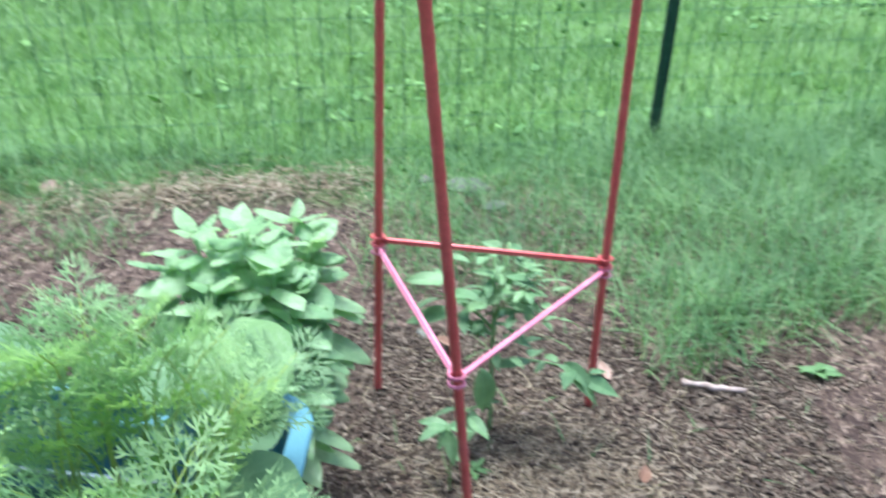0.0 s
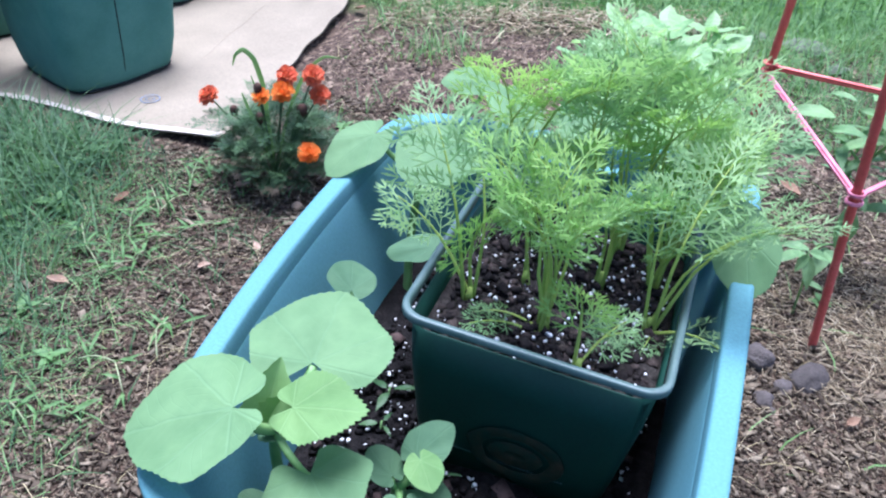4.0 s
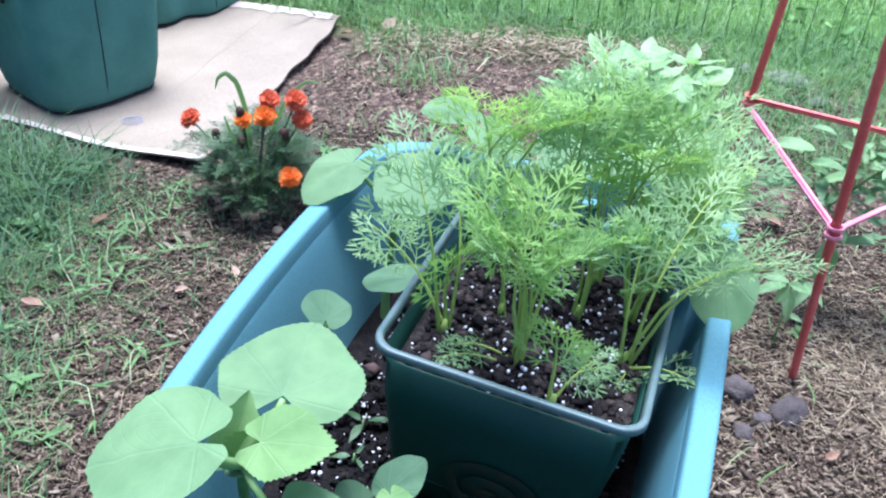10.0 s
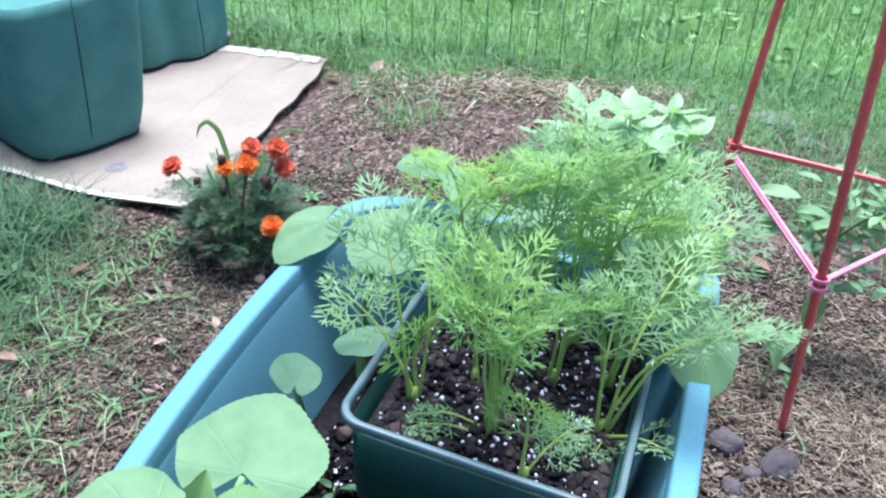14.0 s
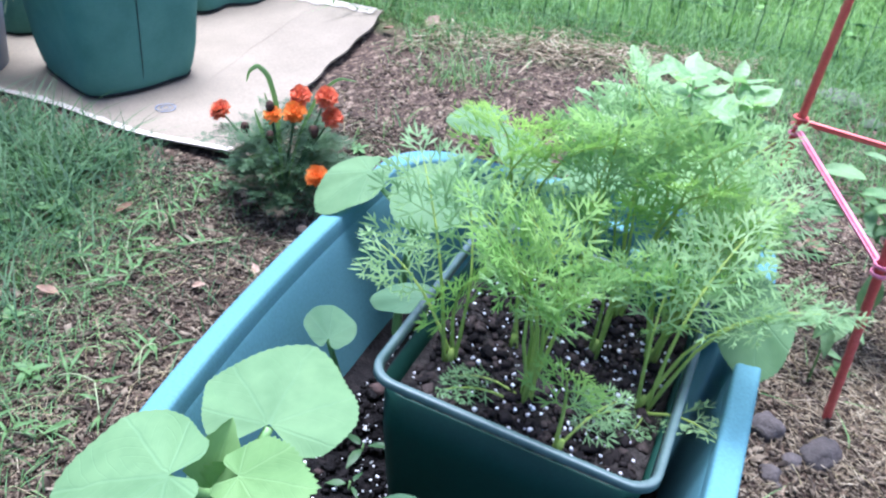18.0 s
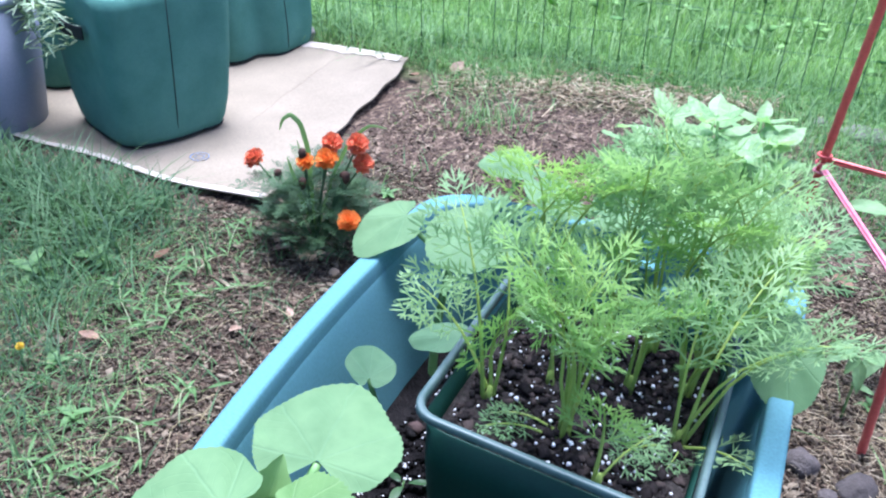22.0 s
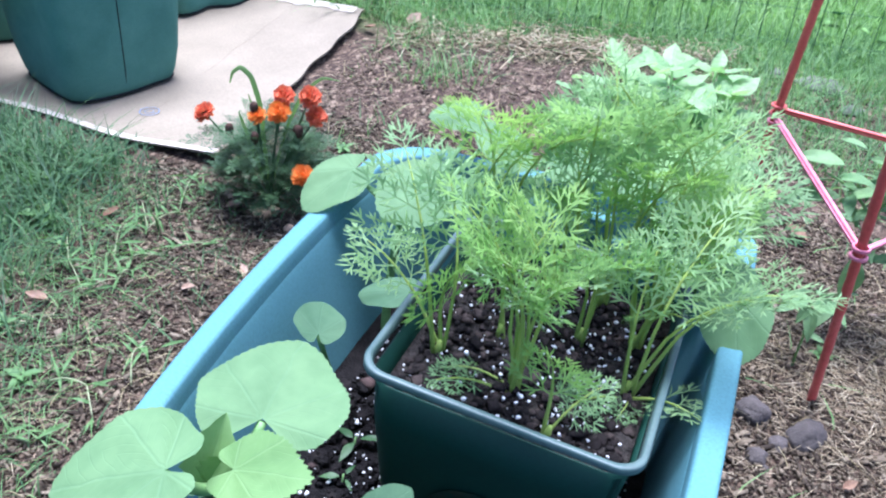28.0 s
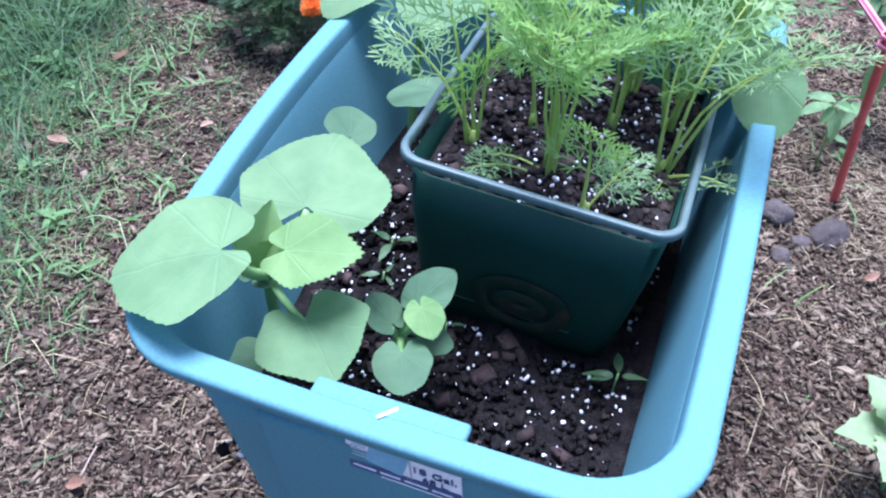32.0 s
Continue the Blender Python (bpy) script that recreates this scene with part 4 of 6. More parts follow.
build_pot()
soil_sheet("pot_soil", POT_H - 0.014, POT_H * POT_LONG - 0.014, POT_Z - 0.030, POT[0], POT[1], POT_TURN, 0.016, "dark potting mix with white perlite filling the square pot", 9.0, 0.004, 0.012, M_potmix, None, POT_TILT)
inside_pot = lambda q: ~((np.abs(q[:, 0] - POT[0] + 0.015) < 0.095) & (np.abs(q[:, 1] - POT[1]) < 0.112))
crumbs("pot_perlite", 420, 0.090, 0.104, POT_Z - 0.029, POT[0], POT[1], POT_TURN, M_perlite, 0.0010, 0.0042, "white perlite grains on the potting mix in the square pot", "perlite", 0.9, None, POT_TILT)
crumbs("pot_bark", 1200, 0.090, 0.104, POT_Z - 0.030, POT[0], POT[1], POT_TURN, M_soilbit, 0.002, 0.013, "brown bark bits in the potting mix of the square pot", "bark", 0.4, None, POT_TILT)
crumbs("tote_perlite", 1150, 0.142, 0.262, SOIL_Z + 0.002, 0, TOTE_Y, 0, M_perlite, 0.0009, 0.0046, "white perlite grains on the soil in the tote", "perlite", 0.9, inside_pot, SOIL_TILT)
crumbs("tote_chips", 170, 0.142, 0.262, SOIL_Z + 0.002, 0, TOTE_Y, 0, M_redbark, 0.006, 0.021, "reddish-brown bark chips on the soil in the tote", "bark", 0.4, inside_pot, SOIL_TILT)
crumbs("tote_bark", 3600, 0.142, 0.262, SOIL_Z, 0, TOTE_Y, 0, M_soil, 0.002, 0.012, "dark bark bits on the soil in the tote", "bark", 0.6, inside_pot, SOIL_TILT)


# ---- red tomato cage ----
LEG_N = ((0.354, 0.884, 0.0), (0.3335, 0.805, 0.315))
LEG_B = ((0.188, 1.212, 0.0), (0.2076, 1.1205, 0.336))
LEG_R = ((0.557, 1.186, 0.0), (0.5532, 1.1190, 0.306))


def build_cage():
    t = thing("tomato_cage", "red coated steel tomato cage with pink cross arms pushed into mulch", "plant cage", (0.35, 1.1, 0))
    off = Vector((0.35, 1.1, 0))
    for a, b in (LEG_N, LEG_B, LEG_R):
        a, b = Vector(a) - off, Vector(b) - off
        d = (b - a) / (b - a).z
        pts, rad = [], []
        for i in range(121):
            z = -0.12 + i * 0.012
            pts.append(a + d * z + Vector((0.0, 0.004 * math.sin(z * 3), 0)))
            rad.append(0.0062 + (0.0006 if i % 3 == 0 else 0.0))
        place("leg", tube("leg", pts, rad, M_red, 10), t, None, "red ribbed coated leg")
    kn, kb, kr = (Vector(k[1]) - off for k in (LEG_N, LEG_B, LEG_R))

    def arm(a, b, mat, label, dz):
        a, b = a + Vector((0, 0, dz)), b + Vector((0, 0, dz))
        d = (b - a).normalized()
        ob = part("cross_arm", round_box(((b - a).length, 0.0052, 0.011), 0.0018, 2), mat, t, label, True, aim((a + b) / 2, b, (0.25, -0.5, 0.8)))
        part("rib", round_box(((b - a).length * 0.94, 0.002, 0.003), 0.0008, 1), mat, ob, "", True, pose(0, -0.0035, 0))
        # looped clip at each end
        for e, s in ((a, -1), (b, 1)):
            v, f = merge([tube_data([e + Vector((0.0098 * math.cos(q), 0.0098 * math.sin(q), h)) for q in np.linspace(0, 6.283, 17)], 0.0019, 6) for h in (-0.006, 0.006)])
            place("clip", mesh_from("clip", v, f, mat), t, None, "looped snap clip")

    arm(kb, kr, M_red, "red cross arm", 0.008)
    arm(kb, kn, M_pink, "sun-faded pink cross arm", -0.006)
    arm(kr, kn, M_pink, "sun-faded pink cross arm", -0.008)


build_cage()


# ---- cardboard ----
def build_cardboard():
    x0, x1, y0, y1 = -1.90, -0.90, 1.10, 2.09
    t = thing("cardboard_sheet", "flattened tan cardboard with torn white edges lying on grass", "cardboard", (-1.3, 1.6, 0))
    off = Vector((-1.3, 1.6, 0))
    # outline: front edge, right edge with a wavy cut, back edge
    nx, ny = 44, 40
    verts, faces = [], []

    def spot(u, v):
        fr = Vector((-1.475 - 0.35, 1.145, 0)).lerp(Vector((-0.822, 1.120, 0)), u)
        bk = Vector((-1.95, 2.02, 0)).lerp(Vector((-0.945, 2.085, 0)), u)
        p = fr.lerp(bk, v)
        p.x += u * (0.005 * math.sin(v * 9) + 0.004 * math.sin(v * 31) + 0.012 * math.sin(v * math.pi))
        p.y += (1 - v) * (0.008 * math.sin(u * 14) - 0.016 * math.sin(u * math.pi) * u)
        p.z = 0.017 + 0.003 * math.sin(u * 7 + 2 * v) + 0.004 * (1 - v) ** 6 + 0.008 * v ** 8
        return p

    th = 0.005
    for k in (0, 1):
        for j in range(ny + 1):
            for i in range(nx + 1):
                p = spot(i / nx, j / ny) - off
                verts.append((p.x, p.y, p.z - k * th))
    m = (nx + 1) * (ny + 1)
    for j in range(ny):
        for i in range(nx):
            a = j * (nx + 1) + i
            faces.append((a, a + 1, a + nx + 2, a + nx + 1))
            faces.append((m + a, m + a + nx + 1, m + a + nx + 2, m + a + 1))
    border = [(i, 0) for i in range(nx)] + [(nx, j) for j in range(ny)] + [(i, ny) for i in range(nx, 0, -1)] + [(0, j) for j in range(ny, 0, -1)]
    for k in range(len(border)):
        i, j = border[k]
        i2, j2 = border[(k + 1) % len(border)]
        a, b = j * (nx + 1) + i, j2 * (nx + 1) + i2
        faces.append((a, m + a, m + b, b))
    place("sheet", mesh_from("sheet", verts, faces, M_card, False), t)

    def strip(name, u0, u1, v0, v1, jag, n=60):
        vs, fs = [], []
        for i in range(n + 1):
            u = u0 + (u1 - u0) * i / n
            w = jag * (noise.noise(Vector((u * 23, v0 * 9, 2))) + 0.5 * noise.noise(Vector((u * 70, 3, 1))))
            for v, dz in ((v0, 0.0015), (v1 + (w if v0 < v1 else -w), 0.0022)):
                p = spot(u, v) - off
                vs.append((p.x, p.y, p.z + dz))
        for i in range(n):
            a = 2 * i
            fs.append((a, a + 2, a + 3, a + 1) if v0 < v1 else (a, a + 1, a + 3, a + 2))
        place(name, mesh_from(name, vs, fs, M_cardedge, False), t, None, "torn white liner along the edge")

    strip("torn_edge", 0.0, 0.995, -0.004, 0.014, 0.012)
    strip("torn_edge", 0.45, 0.98, 1.004, 0.955, 0.016)
    # two folds and a small printed ring
    for u in (0.50, 0.77):
        pts = [spot(u + 0.02 * v, v) - off + Vector((0, 0, 0.0006)) for v in np.linspace(0.03, 0.96, 24)]
        place("crease", tube("crease", pts, 0.0002, M_card, 5), t)
    c = Vector((-1.065, 1.238, 0.0)) - off
    zc = spot(0.8, 0.09).z + 0.0018
    for r, w in ((0.021, 0.003), (0.010, 0.0025)):
        v, f = tube_data([(c.x + r * math.cos(a), c.y + r * math.sin(a), zc) for a in np.linspace(0, 6.283, 28)], w * 0.5, 4)
        v = [(p.x, p.y, zc + (p.z - zc) * 0.25) for p in v]
        place("printed_mark", mesh_from("printed_mark", v, f, M_blueink), t, None, "small round blue printed mark")


build_cardboard()


# ---- felt grow bags ----
def build_bag(at, r, h, turn, dents, seed, label, seams=(-0.05, 2.6), corner=-0.95, flare=0.0):
    t = thing("grow_bag", label, "grow bag", at, "felt grow bags", turn)
    n = 64

    def facet(a, wave):
        """Flattened sides between soft corner folds."""
        e = (a - corner) % (math.pi / 2) - math.pi / 4
        return 1 + min(1.0, wave) * (0.78 / max(0.78, math.cos(e)) - 0.91)

    def ring(z, rr, wave):
        out = []
        for k in range(n):
            a = 2 * math.pi * k / n
            q = 1.0
            for da, dd, dw in dents:
                e = math.atan2(math.sin(a - da), math.cos(a - da)) / dw
                q -= dd * math.exp(-e * e) * wave
            q += 0.012 * math.sin(3 * a + seed) * wave + 0.008 * math.sin(7 * a + seed * 2)
            q *= facet(a, wave) * (1 + flare * (z / h - 0.3))
            out.append((rr * q * math.cos(a), rr * q * math.sin(a), z + 0.01 * math.sin(2 * a + seed) * (z / h)))
        return out

    outer = [ring(0.0, r * 0.90, 0.7), ring(0.006, r * 0.96, 0.72), ring(0.020, r * 0.985, 0.75), ring(h * 0.2, r * 1.00, 0.85), ring(h * 0.45, r * 0.97, 0.95), ring(h * 0.7, r * 0.93, 1.1), ring(h * 0.92, r * 0.89, 1.3), ring(h, r * 0.87, 1.35)]
    inner = [ring(h, r * 0.85, 1.35), ring(h * 0.85, r * 0.87, 1.2), ring(h * 0.82, r * 0.86, 1.1)]
    v, f = loft(outer + inner, True, True)
    place("felt_wall", mesh_from("felt_wall", v, f, M_felt), t)
    # side seam, dark tube standing in for contact shade at the foot, and strap
    for a in seams:
        pts = []
        for z, rr, w in ((0.02, 0.986, 0.75), (0.2, 1.002, 0.85), (0.45, 0.972, 0.95), (0.7, 0.931, 1.1), (0.98, 0.875, 1.35)):
            q = 1.0
            for da, dd, dw in dents:
                e = math.atan2(math.sin(a - da), math.cos(a - da)) / dw
                q -= dd * math.exp(-e * e) * w
            q += 0.012 * math.sin(3 * a + seed) * w + 0.008 * math.sin(7 * a + seed * 2)
            q *= facet(a, w) * (1 + flare * (z - 0.3))
            pts.append((r * rr * q * math.cos(a), r * rr * q * math.sin(a), z * h if z > 0.03 else z))
        place("seam", tube("seam", pts, 0.0013, M_strap, 6), t, None, "sewn vertical seam")
    foot = ring(0.004, r * 0.955, 0.72)
    pts = foot + [foot[0]]
    place("foot_shade", tube("foot_shade", pts, 0.0035, M_strap, 6), t, None, "dark strip painting the contact shade round the bottom")
    return t


def strap_on(t, r, z, a0, a1, width=0.028):
    vs, fs = [], []
    k = 16
    for i in range(k + 1):
        a = a0 + (a1 - a0) * i / k
        for rr in (r, r + 0.004):
            for dz in (-width / 2, width / 2):
                vs.append((rr * math.cos(a), rr * math.sin(a), z + dz))
    for i in range(k):
        a = 4 * i
        b = a + 4
        fs += [(a, a + 1, b + 1, b), (a + 2, b + 2, b + 3, a + 3), (a + 1, a + 3, b + 3, b + 1), (a, b, b + 2, a + 2)]
    fs += [(0, 2, 3, 1), (4 * k, 4 * k + 1, 4 * k + 3, 4 * k + 2)]
    place("strap", mesh_from("strap", vs, fs, M_strap, False), t, None, "black webbing carry strap")


BAG1 = build_bag((-1.285, 1.355, 0.02), 0.178, 0.36, 0, ((-1.20, -0.04, 0.16), (-1.85, 0.07, 0.42), (0.05, 0.09, 0.30)), 0.5, "dark green felt grow bag standing upright on the cardboard", (-0.50, 2.6), -1.20, 0.3)
strap_on(BAG1, 0.176, 0.262, -2.4, -1.62)
BAG2 = build_bag((-1.455, 1.965, 0.02), 0.205, 0.36, 0, ((-0.62, 0.36, 0.34), (0.2, 0.05, 0.3)), 2.1, "dark green felt grow bag with a folded side behind another bag")
strap_on(BAG2, 0.192, 0.30, -1.5, -1.05)
build_bag((-1.76, 1.55, 0.02), 0.19, 0.34, 100, ((-1.2, 0.06, 0.4),), 4.0, "shaded dark green felt grow bag at the back of the cardboard")


def build_bucket():
    t = thing("grey_bucket", "smooth grey plastic tub standing beside the cardboard", "bucket", (-1.64, 1.17, 0.0))
    n = 48

    def ring(z, r):
        return [(r * math.cos(2 * math.pi * k / n), r * math.sin(2 * math.pi * k / n), z) for k in range(n)]

    v, f = loft([ring(0, 0.135), ring(0.006, 0.14), ring(0.33, 0.165), ring(0.332, 0.160), ring(0.25, 0.157)], True, True)
    place("wall", mesh_from("wall", v, f, M_bucket), t)
    v, f = loft([ring(0.318, 0.164), ring(0.318, 0.172), ring(0.336, 0.174), ring(0.338, 0.168), ring(0.334, 0.161)])
    place("rim", mesh_from("rim", v, f, M_bucket), t)


build_bucket()

# ---- squash plants in the tote ----
def stalk(name, a, b, sag, r, parent, off, mat=None, side=(0, 0, 1), label=""):
    pts = [p - off for p in bend(a, b, sag, 8, side)]
    return place(name, tube(name, pts, [r * (1.15 - 0.3 * i / 8) for i in range(9)], mat or M_petiole, 7), parent, None, label)


def squash(label, base, leaves, at_top):
    off = Vector(base)
    t = thing("squash_plant", label, "squash plant", base, "squash plants in the tote")
    stalk("stem", off + Vector((0, 0, -0.01)), at_top, 0.01, 0.0048, t, off, side=(-0.5, 0.2, 0))
    for i, (a, b, w, up, mat, kw) in enumerate(leaves):
        a, b = Vector(a), Vector(b)
        ln = (b - a).length
        me = palm_leaf("leaf", ln, w, mat, 11 * i + int(1000 * abs(base[0])), **kw)
        place("leaf", me, t, Matrix.Translation(-off) @ aim(a, b, up))
        stalk("leaf_stalk", at_top if i < 5 else Vector((a.x + 0.012, a.y + 0.03, SOIL_Z)), a - Vector((0, 0, 0.003)), 0.006, 0.0030 if w < 0.1 else 0.0042, t, off, side=(0, 0, -1))
    return t


squash("squash seedling with broad round green leaves spilling over the tote rim", (-0.135, 0.150, SOIL_Z), [
    ((-0.119, 0.066, 0.458), (-0.190, 0.042, 0.440), 0.104, (-0.1, -0.15, 1), M_squash, dict(cup=0.08, droop=0.12, notch=0.50, gap=(0.50, 0.22), lobe=0.20, wave=0.05)),
    ((-0.104, 0.154, 0.430), (-0.111, 0.222, 0.448), 0.112, (0.05, -0.3, 1), M_squash, dict(cup=0.05, droop=0.16, notch=0.34, gap=(1.0, 0.70), lobe=0.15, wave=0.05)),
    ((-0.092, 0.099, 0.438), (-0.043, 0.105, 0.448), 0.056, (0.0, -0.25, 1), M_squash_young, dict(cup=0.08, droop=0.10, notch=0.45, gap=(0.62, 0.55), lobe=0.20, teeth=0.05)),
    ((-0.072, 0.079, 0.398), (-0.037, 0.049, 0.390), 0.076, (0.0, -0.2, 1), M_squash, dict(cup=0.06, droop=0.12, notch=0.34, gap=(0.62, 0.70), lobe=0.22)),
    ((-0.126, 0.105, 0.395), (-0.124, 0.150, 0.390), 0.045, (0.2, 0, 1), M_squash_shade, dict(cup=0.10, droop=0.10, notch=0.7, lobe=0.11)),
    ((-0.130, 0.104, 0.312), (-0.156, 0.086, 0.312), 0.040, (0.1, 0, 1), M_squash_shade, dict(cup=0.10, droop=0.10, notch=0.7, lobe=0.11)),
], Vector((-0.118, 0.112, 0.395)))


def bud_leaf(base, tip, parent, off, mat):
    """A young leaf still folded along its midrib."""
    me = oval_leaf("young_leaf", (Vector(tip) - Vector(base)).length, 0.040, mat, 5, 0.55, 0.1, 0.7, 12, 0.0, 0.09)
    place("young_leaf", me, parent, Matrix.Translation(-Vector(off)) @ aim(base, tip, (0.3, -0.75, 0.6)), "crinkled yellow-green young leaf")


squash("small squash seedling with round leaves between pot and tote wall", (-0.040, 0.160, SOIL_Z), [
    ((-0.040, 0.150, 0.335), (-0.062, 0.160, 0.348), 0.030, (0.2, -0.3, 1), M_squash_shade, dict(cup=0.1, droop=0.1, notch=0.52, lobe=0.10)),
    ((-0.024, 0.163, 0.350), (-0.005, 0.190, 0.365), 0.036, (0.1, -0.5, 1), M_squash_shade, dict(cup=0.1, droop=0.1, notch=0.52, lobe=0.10)),
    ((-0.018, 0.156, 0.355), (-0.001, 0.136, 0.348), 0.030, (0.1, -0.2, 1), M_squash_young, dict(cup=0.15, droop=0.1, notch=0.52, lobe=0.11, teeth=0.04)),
    ((-0.021, 0.124, 0.336), (-0.008, 0.094, 0.330), 0.045, (0.0, -0.1, 1), M_squash_shade, dict(cup=0.1, droop=0.1, notch=0.45, gap=(0.5, 0.5), lobe=0.10)),
    ((-0.022, 0.160, 0.315), (0.006, 0.164, 0.312), 0.030, (0.0, -0.1, 1), M_squash_shade, dict(cup=0.1, droop=0.1, notch=0.52, lobe=0.10)),
], Vector((-0.036, 0.155, 0.318)))
sq0 = thing("squash_bud", "crinkled yellow-green young squash shoot among larger leaves", "squash plant", (-0.124, 0.120, 0.39))
bud_leaf((-0.122, 0.106, 0.402), (-0.116, 0.126, 0.452), sq0, (-0.124, 0.120, 0.39), M_squash_young)
bud_leaf((-0.116, 0.108, 0.400), (-0.098, 0.122, 0.430), sq0, (-0.124, 0.120, 0.39), M_squash_young)
squash("squash seedling with pale round leaves trailing over the tote corner", (-0.150, 0.470, SOIL_Z), [
    ((-0.194, 0.488, 0.448), (-0.222, 0.428, 0.434), 0.054, (0.1, -0.45, 1), M_squash, dict(cup=0.06, droop=0.2, notch=0.52, lobe=0.12)),
    ((-0.118, 0.532, 0.432), (-0.142, 0.458, 0.425), 0.098, (0.05, -0.35, 1), M_squash, dict(cup=0.08, droop=0.15, notch=0.52, lobe=0.12)),
    ((-0.110, 0.630, 0.465), (-0.150, 0.592, 0.475), 0.046, (0.1, -0.5, 1), M_squash, dict(cup=0.08, droop=0.15, notch=0.52, lobe=0.12)),
    ((-0.085, 0.600, 0.462), (-0.036, 0.560, 0.455), 0.050, (0.1, -0.4, 1), M_squash, dict(cup=0.1, droop=0.15, notch=0.52, lobe=0.12)),
    ((-0.010, 0.600, 0.440), (0.034, 0.640, 0.445), 0.060, (0.1, -0.5, 1), M_squash, dict(cup=0.1, droop=0.15, notch=0.52, lobe=0.12)),
    ((-0.084, 0.374, 0.402), (-0.130, 0.364, 0.396), 0.036, (0.0, -0.3, 1), M_squash_shade, dict(cup=0.05, droop=0.2, notch=0.52, lobe=0.11)),
    ((-0.147, 0.316, 0.374), (-0.162, 0.353, 0.382), 0.046, (0.4, -0.3, 1), M_squash_shade, dict(cup=0.08, droop=0.1, notch=0.52, lobe=0.11)),
], Vector((-0.145, 0.500, 0.40)))
squash("squash plant with a large leaf hanging over the rim", (0.150, 0.500, SOIL_Z), [
    ((0.168, 0.452, 0.452), (0.222, 0.438, 0.440), 0.066, (0.25, -0.3, 1), M_squash, dict(cup=-0.05, droop=0.25, notch=0.52, lobe=0.16)),
    ((0.190, 0.424, 0.450), (0.206, 0.380, 0.418), 0.060, (0.1, -0.9, 0.9), M_squash, dict(cup=0.05, droop=0.2, notch=0.40, lobe=0.06)),
    ((0.122, 0.622, 0.474), (0.166, 0.545, 0.462), 0.098, (0.1, -0.3, 1), M_squash_young, dict(cup=0.05, droop=0.2, notch=0.5, lobe=0.16)),
    ((0.152, 0.566, 0.436), (0.162, 0.518, 0.428), 0.058, (0.1, -0.4, 1), M_squash, dict(cup=0.05, droop=0.2, notch=0.5, lobe=0.16)),
    ((0.080, 0.575, 0.462), (0.048, 0.550, 0.460), 0.05, (0.1, -0.4, 1), M_squash, dict(cup=0.06, droop=0.2, notch=0.52, lobe=0.11)),
], Vector((0.150, 0.490, 0.40)))


def sprout(at, seed, turns, size=0.03, label="tiny green seedling sprouting from the tote soil"):
    """A seedling with thin oblong leaves lying out at the given turns."""
    rs = random.Random(seed)
    t = thing("seedling", label, "seedling", at)
    place("stem", tube("stem", [(0, 0, -0.004), (0.001, 0, 0.012), (0.002, 0.001, 0.022)], 0.0010, M_petiole, 5), t)
    for k, a in enumerate(turns):
        ln = size * rs.uniform(0.75, 1.2)
        a = radians(a)
        root = Vector((0.002 + 0.004 * math.cos(a), 0.001 + 0.004 * math.sin(a), 0.019))
        me = oval_leaf("leaf", ln, ln * 0.36, M_sprout, seed + k, 0.15, 0.25, 0.8, 8)
        place("leaf", me, t, aim(root, root + Vector((math.cos(a), math.sin(a), 0.12)), (0, 0, 1)))


sprout((0.130, 0.215, SOIL_Z - 0.006), 3, (15, 100, 205, 190), 0.024)
sprout((-0.105, 0.300, SOIL_Z), 5, (30, 160, 265), 0.022)
sprout((-0.095, 0.255, SOIL_Z), 8, (80, 200, 320), 0.016)
sprout((-0.020, 0.216, SOIL_Z), 12, (20, 130, 250), 0.012)

# ---- carrots in the pot ----
FROND_SIZES = ((0.085, 3, 0.36, 0.48, 45), (0.115, 3, 0.36, 0.56, 50), (0.145, 4, 0.34, 0.60, 58), (0.175, 4, 0.32, 0.62, 62), (0.205, 5, 0.29, 0.63, 65), (0.235, 5, 0.27, 0.63, 66))


def carrot_fronds(mat):
    out = []
    for i, (ln, pairs, spread, bare, arch) in enumerate(FROND_SIZES):
        me = frond_mesh("frond", ln, 40 + i, mat, M_carrot_stem, pairs, spread, 0.0021, 0.92, bare, arch, 0.0225, 0.0125)
        chord = frond_data(ln, 40 + i, 1, spread, 1.0, bare, arch)[2][-1]
        out.append((me, chord))
    return out


FRONDS = {"mid": carrot_fronds(M_carrot), "lime": carrot_fronds(M_carrot_young), "grey": carrot_fronds(M_carrot_dull)}


def pot_soil_z(x):
    return POT_Z - 0.030 - math.tan(radians(POT_TILT)) * (x - POT[0])


